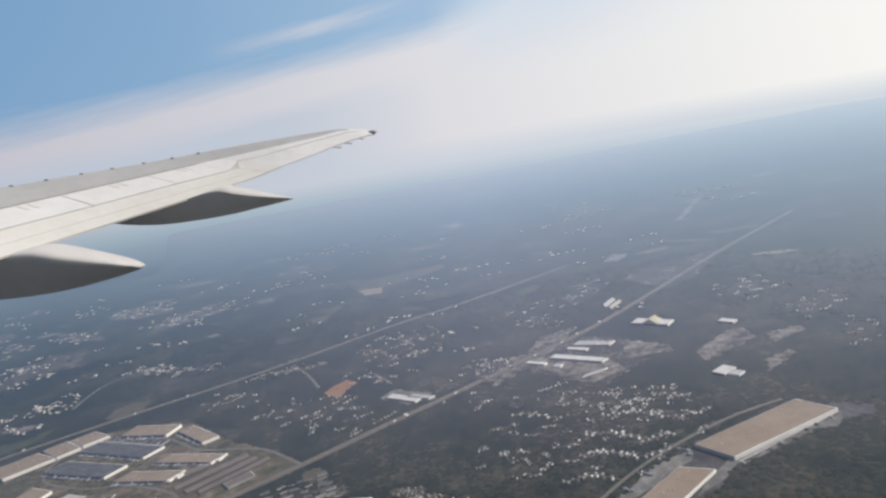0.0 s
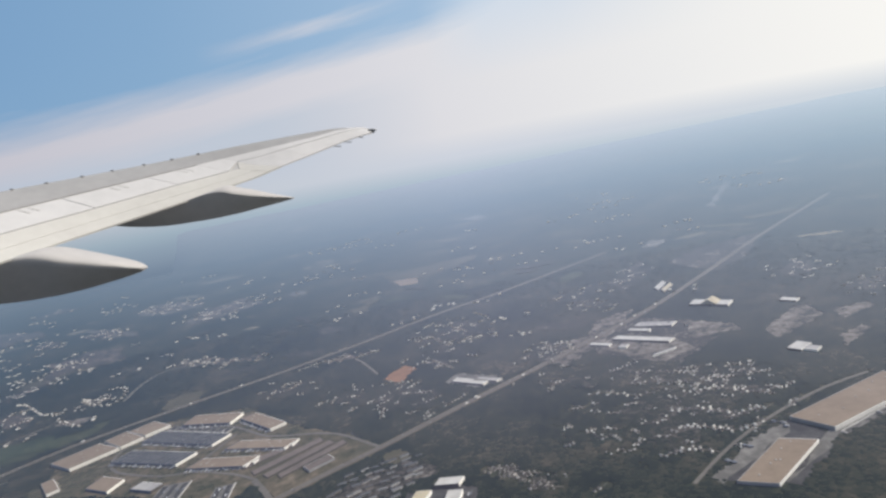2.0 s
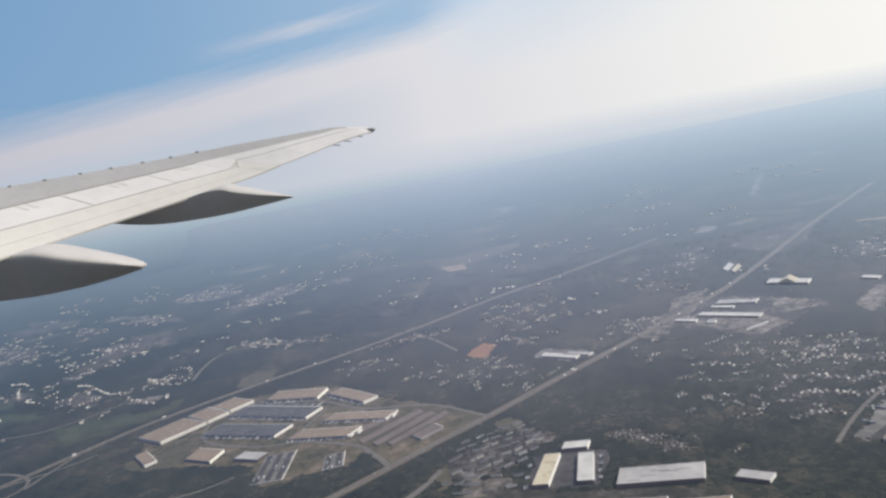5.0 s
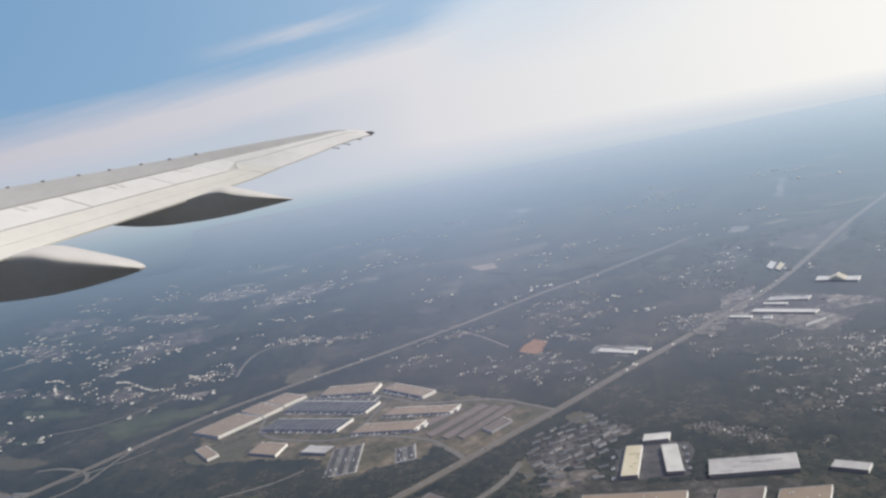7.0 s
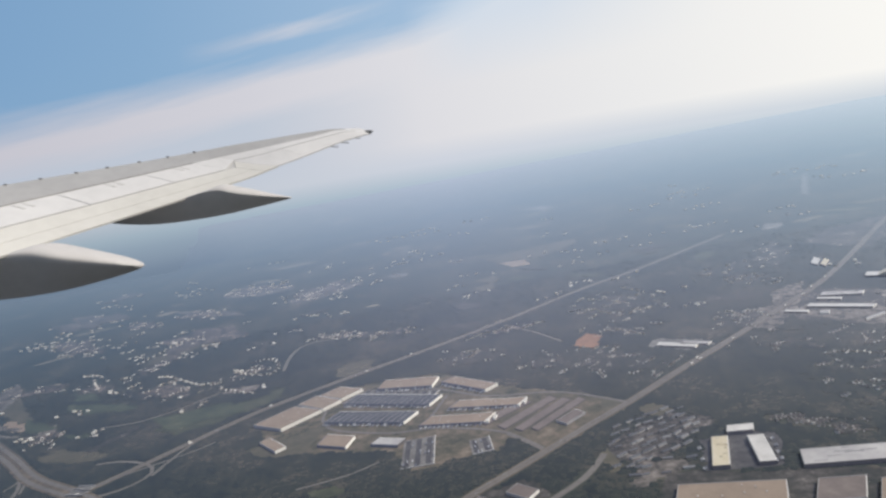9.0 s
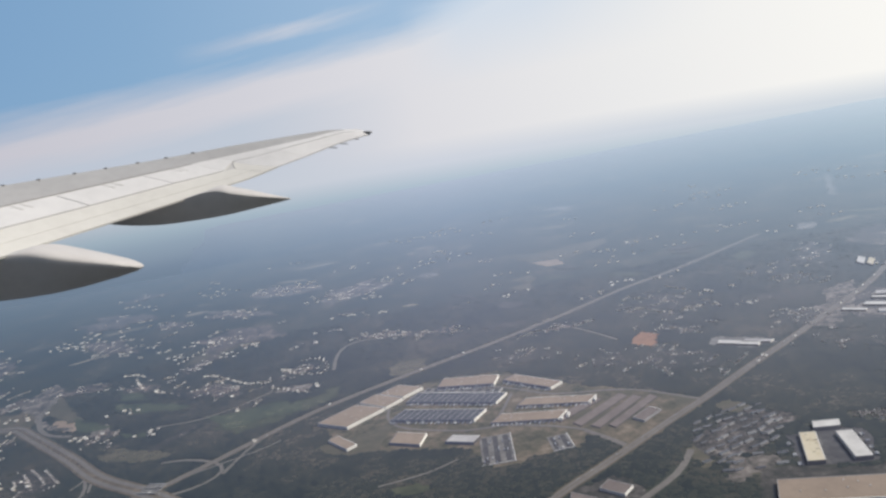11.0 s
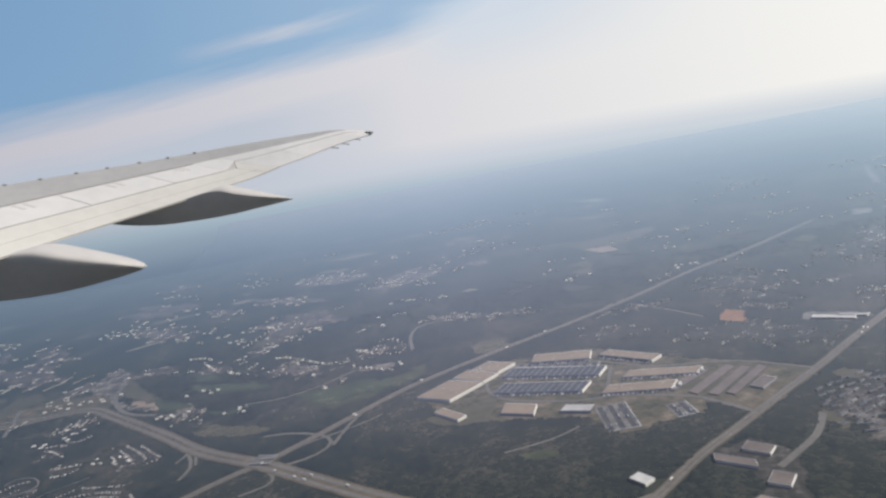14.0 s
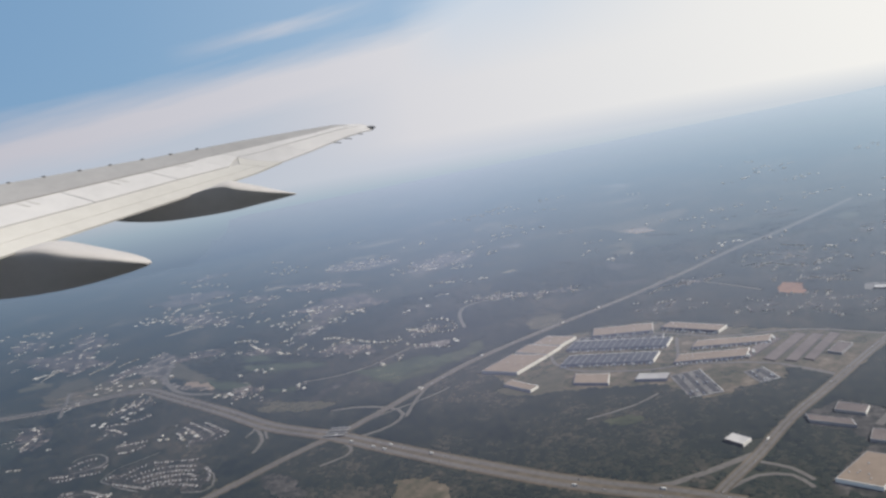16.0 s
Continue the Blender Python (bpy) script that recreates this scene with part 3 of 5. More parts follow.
lane([(-114.8, 104.3), (-108.4, 106.6), (-103.0, 104.7), (-101.6, 99.9)], 0.9, asphalt_pale, "curved pale freeway slip road", 0.05)
lane([(-105.8, 110.7), (-101.9, 106.8), (-100.4, 102.0)], 0.9, asphalt_pale, "narrow pale local road", 0.05)
lane([(-155.4, 232.5), (-156.4, 244.8), (-155.8, 255.3), (-152.2, 262.0), (-144.7, 263.7), (-133.6, 260.3)], 1.35, asphalt_pale, "curving pale unpaved road between woods", 0.05)
lane([(-278.6, 271.0), (-275.0, 254.7), (-271.0, 240.8), (-262.8, 227.3), (-253.6, 218.6), (-244.4, 214.5)], 1.65, asphalt_pale, "pale curved road round a cleared slope", 0.05)
lane([(-313.5, 238.3), (-299.5, 236.4), (-285.4, 233.8), (-276.8, 233.6)], 1.2, asphalt_pale, "narrow pale local road", 0.05)
lane([(-302.2, 221.4), (-307.8, 235.9), (-313.6, 250.3)], 1.35, asphalt_pale, "narrow pale local road", 0.05)
lane([(-242.7, 212.3), (-226.8, 210.9)], 0.9, asphalt_pale, "narrow pale local road", 0.05)
lane([(-211.7, 207.9), (-197.3, 207.5), (-184.2, 214.2), (-175.4, 222.1)], 0.83, asphalt_pale, "narrow pale local road", 0.05)
lane([(-193.5, 157.7), (-189.2, 151.6), (-190.2, 147.7), (-196.2, 144.9)], 0.83, asphalt_pale, "curved pale freeway slip road", 0.05)
lane([(-131.7, 141.5), (-120.0, 143.8), (-112.4, 147.7)], 0.68, asphalt_pale, "narrow pale local road", 0.05)
lane([(-61.5, 132.5), (-63.5, 129.4), (-67.7, 124.2), (-74.5, 119.1), (-80.1, 115.2)], 1.5, asphalt_pale, "narrow pale local road", 0.05)
lane([(-80.7, 150.2), (-76.1, 143.4), (-73.0, 138.0)], 1.5, asphalt_pale, "narrow pale local road", 0.05)
lane([(13.7, 115.6), (21.9, 123.8), (30.4, 130.7), (40.6, 137.2), (52.6, 143.3), (64.0, 146.7)], 0.83, asphalt_pale, "pale road beside a railway cut in the woods", 0.05)
lane([(-72.6, 237.8), (-64.1, 224.1), (-56.6, 208.5)], 0.9, asphalt_pale, "narrow pale local road", 0.05)
lane([(-241.2, 201.1), (-228.7, 190.2), (-218.6, 178.1), (-214.4, 167.5)], 0.75, asphalt_pale, "narrow pale local road", 0.05)
lane([(-191.9, 163.5), (-183.2, 168.0), (-169.6, 173.8), (-163.0, 178.3)], 0.75, asphalt_pale, "narrow pale local road", 0.05)
lane([(-221.3, 171.1), (-219.9, 177.0), (-225.2, 185.1)], 0.75, asphalt_pale, "narrow pale local road", 0.05)
lane([(-122.2, 197.9), (-130.3, 191.6), (-132.0, 182.8), (-130.6, 176.4), (-125.5, 170.0), (-109.3, 162.2), (-100.3, 161.3), (-87.3, 155.4), (-80.0, 150.0)], 0.98, asphalt_pale, "pale estate road round the depots", 0.05)
lane([(-128.9, 194.1), (-120.2, 196.0), (-100.5, 188.7), (-84.3, 175.3), (-73.5, 172.0), (-63.3, 168.1), (-50.0, 155.4)], 0.98, asphalt_pale, "pale estate road round the depots", 0.05)
lane([(-102.5, 160.8), (-95.4, 181.2)], 0.98, asphalt_pale, "pale estate road round the depots", 0.05)
lane([(-274.6, 177.6), (-273.1, 181.0), (-268.7, 180.7), (-264.9, 178.2), (-262.2, 173.9), (-263.1, 171.3), (-267.5, 170.4), (-270.5, 170.0)], 0.42, lot_pale, "pale residential street looping round homes", 0.05)
lane([(-228.3, 157.4), (-224.4, 152.0), (-223.0, 146.2), (-225.1, 144.1), (-230.6, 145.8)], 0.42, lot_pale, "pale residential street looping round homes", 0.05)
lane([(-317.5, 218.9), (-310.0, 216.6), (-303.4, 210.8), (-301.3, 205.3), (-303.1, 203.6), (-307.5, 203.0)], 0.42, lot_pale, "pale residential street looping round homes", 0.05)
lane([(-258.1, 161.3), (-256.9, 166.8), (-253.8, 168.8), (-249.9, 170.8), (-246.7, 172.8)], 0.42, lot_pale, "pale residential street looping round homes", 0.05)
lane([(-258.1, 161.3), (-250.6, 155.3), (-243.3, 150.7)], 0.42, lot_pale, "pale residential street looping round homes", 0.05)

# open ground
patch([(-97.4, 153.0), (-89.6, 152.5), (-89.4, 144.1), (-96.1, 143.2)], verge_tan, "dry grass plot inside the estate", 0.03)
patch([(-81.4, 149.9), (-68.4, 152.6), (-63.0, 148.2), (-73.6, 142.4)], grass, "rough grass plot beside storage rows", 0.03)
patch([(-130.6, 177.7), (-124.8, 181.8), (-101.8, 188.9), (-93.4, 182.5), (-100.4, 166.2), (-107.2, 164.4), (-122.8, 170.6), (-129.1, 174.1)], asphalt_dark, "dark asphalt yard round slate-roofed depots", 0.03)
patch([(-83.3, 152.1), (-85.4, 155.4), (-69.4, 170.0), (-56.9, 166.0), (-55.6, 160.9), (-71.8, 147.6), (-78.7, 147.3)], asphalt_dark, "dark ground between storage rows", 0.03)
patch([(-95.2, 170.5), (-75.3, 164.3), (-77.0, 161.8), (-94.3, 166.5)], lot_grey, "grey loading yard between depots", 0.03)
patch([(-154.4, 184.6), (-122.7, 202.4), (-113.5, 202.5), (-96.9, 200.9), (-78.9, 181.2), (-55.5, 162.2), (-49.9, 154.7), (-59.3, 146.7), (-70.9, 138.6), (-80.9, 148.2), (-84.2, 142.2), (-94.8, 142.7), (-98.8, 139.4), (-105.5, 141.2), (-109.4, 151.5), (-117.5, 154.5), (-129.9, 159.1), (-141.3, 163.3)], dry_soil, "worn dry yard ground of an industrial estate", 0.03)
patch([(-190.7, 197.3), (-176.1, 200.9), (-154.9, 211.3), (-149.1, 207.1), (-152.9, 201.5), (-168.9, 192.6), (-179.5, 189.4)], grass, "light green mown grass strip", 0.03)
patch([(-177.4, 123.7), (-177.7, 130.8), (-170.0, 130.1), (-165.3, 124.5), (-164.6, 115.1), (-174.9, 118.3)], dry_soil, "bare tan earth clearing in the woods", 0.03)
patch([(-225.5, 193.7), (-202.6, 184.9), (-202.9, 180.6), (-221.4, 187.5)], verge_tan, "dry tan grass field beside the freeway", 0.03)
patch([(-322.1, 242.1), (-304.8, 256.8), (-285.2, 248.7), (-288.0, 273.1), (-273.6, 265.7), (-268.3, 239.6), (-270.6, 228.7), (-291.3, 232.8), (-304.4, 229.4)], dry_soil, "graded bare earth slope with pale tracks", 0.03)
patch([(-262.0, 233.8), (-250.9, 232.4), (-244.2, 223.9), (-246.4, 217.8), (-256.6, 224.5)], roof_tan, "cleared pinkish building plot", 0.03)
patch([(-129.2, 140.5), (-121.2, 140.3), (-117.7, 134.7), (-127.9, 135.8)], grass, "light green clearing in the woods", 0.03)
patch([(-153.4, 168.8), (-136.7, 173.2), (-129.1, 178.2), (-133.1, 160.0), (-140.7, 159.7)], verge_tan, "dry grass margin of the industrial estate", 0.03)
patch([(-90.2, 124.5), (-79.8, 128.5), (-75.4, 122.9), (-76.6, 110.5), (-80.3, 105.4), (-85.9, 109.9), (-85.6, 115.4), (-91.1, 119.8)], suburb_ground, "mixed paved and grassy business park ground", 0.03)
patch([(-98.9, 100.7), (-86.0, 109.3), (-79.1, 105.6), (-87.5, 91.7), (-99.8, 96.2)], suburb_ground, "mixed paved and grassy ground round a warehouse", 0.03)
patch([(-59.7, 136.8), (-50.3, 143.1), (-42.7, 146.3), (-35.1, 140.0), (-35.8, 136.4), (-44.3, 133.6), (-45.8, 129.0), (-56.4, 125.4), (-60.2, 129.2)], estate_ground, "mottled ground between apartment blocks", 0.03)
patch([(-57.3, 124.4), (-53.8, 126.4), (-47.2, 125.0), (-46.8, 122.1), (-51.4, 119.2), (-56.8, 119.9)], worn_ground, "pale loop of bare ground beside trees", 0.03)
patch([(-60.0, 119.5), (-57.5, 121.3), (-54.5, 119.8), (-54.6, 117.7), (-58.7, 117.0)], worn_ground, "pale loop of bare ground beside trees", 0.03)
patch([(-40.9, 131.0), (-35.8, 131.7), (-29.5, 130.6), (-25.2, 128.4), (-30.4, 115.9), (-45.3, 118.9)], lot_grey, "paved truck yard between white warehouses", 0.03)
patch([(-51.9, 121.0), (-12.6, 109.1), (-21.7, 89.6), (-61.7, 101.0)], suburb_ground, "worn paved yard of large warehouses", 0.03)
patch([(-54.5, 201.7), (-47.8, 196.5), (-43.2, 206.6), (-47.6, 212.6), (-51.8, 207.1)], soil_orange, "bare orange clay field", 0.03)
patch([(-34.5, 189.8), (-25.3, 181.9), (-17.1, 182.1), (-17.8, 187.8), (-30.6, 195.6)], lot_pale, "pale paved school yard", 0.03)
patch([(13.7, 204.6), (23.3, 218.2), (39.7, 207.2), (44.4, 183.5), (31.1, 171.3), (21.9, 176.9), (10.8, 188.9)], estate_ground, "pale shopping centre parking lot", 0.03)
patch([(11.0, 195.5), (19.5, 200.6), (34.5, 190.3), (36.7, 180.4), (26.3, 174.2), (22.3, 177.7), (17.0, 187.7)], worn_ground, "pale worn car park of a shopping centre", 0.03)
patch([(-8.0, 195.1), (10.7, 206.7), (18.7, 221.7), (30.9, 223.8), (18.1, 201.6), (1.3, 184.3)], worn_ground, "bare ground beside the arterial road", 0.03)
patch([(58.4, 273.8), (75.3, 289.3), (107.9, 295.7), (86.3, 261.9), (69.7, 249.8)], estate_ground, "pale cleared commercial ground", 0.03)
patch([(40.6, 205.1), (52.3, 193.0), (53.5, 185.9), (38.3, 187.7)], worn_ground, "bare brown ground", 0.03)
patch([(57.0, 183.4), (70.4, 195.8), (77.7, 196.9), (70.0, 182.9), (58.0, 174.2)], worn_ground, "bare brown ground", 0.03)
patch([(-70.9, 366.0), (-56.5, 372.5), (-15.5, 377.4), (-18.1, 365.8), (-40.9, 345.9), (-61.8, 337.4)], verge_tan, "far pale hay field", 0.03)
patch([(-63.8, 348.9), (-50.0, 345.9), (-50.0, 331.9), (-58.8, 333.2)], roof_tan, "far bare tan field", 0.03)
patch([(-81.0, 304.5), (-71.7, 306.8), (-70.4, 295.2), (-78.8, 295.6)], verge_tan, "far dry field", 0.03)
patch([(-124.8, 367.8), (-113.1, 366.1), (-113.6, 359.7), (-121.3, 358.1)], verge_tan, "far dry field", 0.03)
patch([(-26.8, 537.5), (-12.7, 540.6), (-4.9, 523.6), (-14.7, 511.2)], lot_pale, "far pale clearing", 0.03)
patch([(57.9, 310.9), (66.0, 323.0), (72.4, 318.1), (64.6, 307.5)], lot_pale, "far pale clearing", 0.03)
patch([(113.8, 334.8), (139.6, 330.8), (136.7, 323.2), (115.0, 325.7)], verge_tan, "far dry field", 0.03)
patch([(114.4, 380.2), (153.2, 450.6), (154.5, 446.8), (116.7, 375.7)], lot_pale, "far pale clearing", 0.03)
patch([(-217.0, 301.5), (-203.2, 304.9), (-204.7, 297.0), (-215.3, 276.7), (-227.4, 275.8), (-227.1, 286.7)], verge_tan, "dry hillside street clearing", 0.03)
patch([(-232.7, 406.9), (-204.5, 401.8), (-186.3, 399.7), (-185.3, 386.9), (-207.0, 384.8), (-227.5, 395.7)], worn_ground, "far pale estate streets", 0.03)
patch([(-179.9, 354.4), (-166.1, 365.0), (-140.9, 370.5), (-139.8, 361.0), (-159.9, 347.2), (-173.5, 339.0)], worn_ground, "far pale estate streets", 0.03)
patch([(-256.8, 385.4), (-237.6, 374.9), (-207.5, 351.9), (-200.8, 339.4), (-239.3, 361.5)], worn_ground, "far pale estate streets", 0.03)
patch([(18.7, 114.9), (25.4, 120.8), (38.5, 132.6), (43.7, 124.2), (61.4, 133.8), (73.8, 141.9), (80.2, 137.1), (77.3, 132.4), (70.6, 134.0), (57.3, 130.1), (46.9, 124.2), (36.0, 115.0), (31.0, 109.1)], lot_grey, "paved apron round long warehouses", 0.03)
patch([(62.3, 184.3), (71.4, 189.4), (76.2, 195.2), (75.8, 186.5), (65.8, 179.4)], worn_ground, "bare brown ground", 0.03)
patch([(77.8, 189.6), (89.8, 189.7), (90.6, 185.8), (78.1, 180.2)], worn_ground, "bare brown ground", 0.03)
patch([(70.0, 169.8), (78.9, 174.0), (79.8, 170.6), (67.6, 161.7)], worn_ground, "bare brown ground beside shops", 0.03)
patch([(-253.0, 228.8), (-266.2, 239.3), (-284.3, 266.9), (-274.0, 262.2), (-246.5, 228.5)], verge_tan, "dry verge", 0.03)
patch([(-221.5, 193.0), (-195.9, 184.6), (-199.0, 180.5), (-219.7, 186.9)], verge_tan, "dry tan field", 0.03)
patch([(-134.4, 223.6), (-129.7, 228.4), (-121.0, 227.3), (-121.5, 214.8), (-127.4, 210.7), (-133.6, 215.1)], verge_tan, "olive dry field beside the highway", 0.03)
patch([(-156.6, 213.8), (-153.4, 216.5), (-149.6, 213.5), (-149.6, 206.7), (-154.4, 208.1)], grass, "light green grass plot", 0.03)
patch([(-128.6, 366.1), (-124.2, 374.9), (-114.6, 369.2), (-116.5, 361.4)], lot_pale, "far pale clearing", 0.03)
patch([(-77.6, 315.3), (-72.7, 319.1), (-66.5, 314.8), (-71.2, 304.6)], verge_tan, "far dry field", 0.03)
patch([(-196.1, 209.7), (-187.2, 208.2), (-177.7, 210.1), (-171.9, 210.7), (-162.3, 207.1), (-160.6, 199.2), (-167.9, 198.0), (-175.2, 196.9), (-180.5, 193.4), (-186.3, 197.7)], grass_light, "light green rough meadow beside the woods", 0.03)
patch([(-224.7, 208.0), (-219.4, 205.9), (-213.5, 204.9), (-212.9, 201.3), (-220.6, 203.2)], grass_light, "light green rough meadow beside the woods", 0.03)
patch([(-242.9, 240.5), (-230.9, 236.5), (-209.8, 227.5), (-204.5, 220.0), (-221.7, 224.7), (-235.9, 230.9)], grass_light, "light green rough meadow beside the woods", 0.03)
patch([(-246.9, 254.2), (-236.9, 251.3), (-226.9, 238.0), (-238.9, 242.1)], grass_light, "light green rough meadow beside the woods", 0.03)
patch([(-227.0, 198.9), (-216.9, 195.1), (-202.6, 187.2), (-202.9, 184.0), (-217.3, 189.3)], verge_tan, "dry tan grass field beside the freeway", 0.03)
patch([(-325.5, 251.7), (-325.4, 265.9), (-316.4, 269.7), (-307.2, 256.8), (-313.0, 252.0), (-313.5, 246.5), (-320.0, 244.1)], verge_tan, "dry tan grass field beside the freeway", 0.03)
patch([(-297.4, 265.7), (-292.1, 270.3), (-290.4, 286.0), (-279.0, 275.0), (-274.9, 257.7), (-274.0, 247.8), (-267.5, 236.9), (-260.8, 230.8), (-248.2, 223.5), (-248.2, 220.3), (-259.4, 225.8), (-269.3, 235.0), (-277.3, 246.5), (-284.8, 253.4)], worn_ground, "pale bare ground with worn tracks", 0.03)
patch([(-241.5, 221.7), (-233.9, 220.0), (-228.8, 209.0), (-234.8, 209.4)], worn_ground, "pale bare ground with worn tracks", 0.03)
patch([(-208.1, 242.8), (-199.1, 241.5), (-189.5, 233.3), (-195.4, 229.1), (-204.4, 233.0)], worn_ground, "pale bare ground with worn tracks", 0.03)
patch([(-176.2, 220.6), (-169.1, 223.9), (-160.9, 222.8), (-160.5, 216.4), (-170.1, 217.2)], worn_ground, "pale bare ground with worn tracks", 0.03)
patch([(-253.6, 232.3), (-242.3, 224.7), (-230.3, 216.1), (-238.3, 215.3), (-243.8, 217.5)], grass_light, "olive rough meadow", 0.03)
patch([(-48.9, 151.9), (-43.9, 152.4), (-40.9, 146.1), (-45.3, 144.8), (-48.1, 146.9)], verge_tan, "dry rough grass plot beside the arterial road", 0.03)
patch([(-82.2, 162.1), (-73.4, 160.1), (-66.8, 153.9), (-74.2, 150.5), (-81.0, 154.9)], verge_tan, "dry rough grass plot beside the arterial road", 0.03)
patch([(-55.7, 160.5), (-50.1, 155.8), (-51.9, 150.8), (-57.0, 149.7)], verge_tan, "dry rough grass plot beside the arterial road", 0.03)
patch([(-62.9, 132.1), (-60.5, 135.1), (-58.7, 125.7), (-62.1, 123.5)], verge_tan, "dry rough grass plot beside the arterial road", 0.03)
patch([(27.8, 110.2), (33.6, 114.5), (44.5, 122.4), (59.1, 129.4), (68.4, 132.2), (72.5, 138.8), (64.5, 138.9), (46.8, 127.0), (40.4, 122.8), (31.4, 111.7)], lot_pale, "pale concrete truck apron along a long warehouse", 0.03)
patch([(17.6, 116.4), (29.0, 127.2), (37.9, 132.5), (37.2, 127.6), (25.2, 119.1), (18.0, 113.5)], lot_pale, "grey truck apron behind a long warehouse", 0.03)

# industrial estate
warehouse(-143.0, 184.7, 40.6, 13.7, 11.4, 1.3, roof_tan, "long tan-roofed warehouse with a white sunlit wall", -3.1)
warehouse(-134.7, 192.2, 42.8, 6.8, 11.5, 1.3, roof_tan, "tan-roofed warehouse section with a white sunlit wall", -1.6)
warehouse(-128.7, 197.2, 40.1, 7.8, 9.7, 1.3, roof_tan, "tan-roofed warehouse section with a white sunlit wall", -2.4)
warehouse(-143.6, 167.9, 39.2, 3.2, 10.0, 1.0, roof_tan, "small tan-roofed warehouse at the edge of the woods")
warehouse(-107.3, 194.9, 72.1, 6.9, 18.2, 1.2, roof_tan, "low tan-roofed warehouse on the curved estate road")
warehouse(-88.6, 185.7, 37.4, 4.9, 17.3, 1.2, roof_tan, "low tan-roofed warehouse with a white end wall", -2.6)
warehouse(-111.7, 184.2, 56.5, 6.8, 28.8, 1.0, roof_slate, "flat slate-blue roofed depot with a white end wall", -4.2)
warehouse(-117.1, 174.3, 56.1, 6.9, 25.1, 1.0, roof_slate, "flat slate-blue roofed depot with a white end wall", -4.8)
warehouse(-92.9, 162.6, 54.3, 5.5, 16.8, 0.9, roof_tan, "low tan-roofed depot with loading bays", -6.1)
warehouse(-84.3, 169.6, 52.1, 5.0, 18.4, 0.8, roof_tan, "low tan-roofed depot with loading bays", -6.6)
warehouse(-125.2, 162.9, 72.6, 6.1, 9.2, 1.0, roof_tan, "small tan-roofed unit with a white end wall", 1.7)
warehouse(-110.8, 156.7, 55.9, 3.6, 7.8, 1.0, roof_pale, "small pale-roofed unit with a white end wall", -1.3)
warehouse(-67.1, 155.8, 41.2, 19.1, 2.5, 0.4, roof_brown, "long low brown-roofed storage row", 0.4)
warehouse(-80.1, 162.4, 34.2, 15.5, 3.1, 0.4, roof_brown, "long low brown-roofed storage row")
warehouse(-74.5, 159.9, 39.1, 19.6, 3.0, 0.4, roof_brown, "long low brown-roofed storage row", 0.4)
warehouse(-70.9, 157.2, 41.6, 19.2, 2.8, 0.4, roof_brown, "long low brown-roofed storage row")
warehouse(-64.8, 152.2, 37.8, 7.0, 3.4, 0.8, roof_brown, "brown-roofed unit with a white wall")
lot(-102.8, 149.1, -1.1, 8.0, 14.6, 0.05, lot_pale, "fenced grey trailer lot")
warehouse(-85.0, 158.4, 75.1, 1.7, 0.6, 1.0, roof_white, "small white block at the end of a depot", 0.1)
warehouse(-83.0, 159.8, 67.6, 2.1, 0.7, 1.0, roof_white, "small white block at the end of a depot", 0.3)
warehouse(-76.2, 164.4, 70.4, 1.5, 0.5, 1.0, roof_white, "small white block at the end of a depot")
warehouse(-74.4, 166.2, 69.4, 2.3, 0.6, 1.0, roof_white, "small white block at the end of a depot", 0.4)
lot(-87.6, 146.6, 4.0, 5.1, 7.6, 0.05, lot_pale, "fenced grey trailer lot")
lot(-109.6, 190.1, -26.3, 25.7, 3.1, 0.05, lot_pale, "grey car park in front of the curved warehouses")

# warehouses beside the arterial road
warehouse(-32.3, 131.6, -10.8, 5.4, 3.0, 1.2, roof_white, "bright white-roofed warehouse with a white wall", 0.7)
warehouse(-39.7, 124.0, -12.1, 3.3, 11.8, 1.2, roof_cream, "cream-roofed warehouse with weather stains beside a paved lot", 1.8)
warehouse(-32.1, 122.3, -12.2, 3.2, 10.9, 1.2, roof_white, "white-roofed warehouse beside a truck yard")
warehouse(-19.4, 114.9, -11.2, 15.7, 5.7, 1.2, roof_pale, "long pale-roofed warehouse with dark streaks", 0.9)
warehouse(-4.4, 109.2, -32.7, 5.8, 2.8, 1.0, roof_pale, "grey flat-roofed workshop beside a paved lot", 0.6)
warehouse(-44.0, 109.0, -13.7, 18.9, 7.4, 1.2, roof_tan, "broad tan-roofed warehouse beside a paved lot", 1.3)
warehouse(-26.3, 104.9, -11.5, 7.9, 6.9, 1.2, roof_brown, "broad grey-brown flat-roofed warehouse", 2.5)
warehouse(-16.9, 101.6, -9.8, 8.5, 7.4, 1.2, roof_tan, "broad tan-roofed warehouse beside a paved lot", 3.2)
warehouse(-86.9, 119.7, -40.1, 8.3, 2.6, 0.9, roof_brown, "long brown-roofed workshop beside a paved lot", -1.3)
warehouse(-80.6, 122.7, -43.5, 5.7, 3.7, 0.9, roof_brown, "brown flat-roofed workshop beside a paved lot")
warehouse(-82.1, 110.6, -39.9, 4.1, 4.5, 0.9, roof_brown, "brown flat-roofed workshop beside a paved lot")
warehouse(-90.4, 100.8, -43.4, 7.2, 11.1, 1.1, roof_tan, "tan-roofed warehouse with a white wall", 2.8)
warehouse(-106.1, 119.3, -55.9, 4.1, 3.1, 1.0, roof_white, "bright white flat-roofed building at the woods edge")

# long warehouses by the railway
warehouse(55.1, 134.3, 24.5, 29.1, 8.9, 1.3, roof_tan, "very long tan flat-roofed distribution warehouse", -1.9)
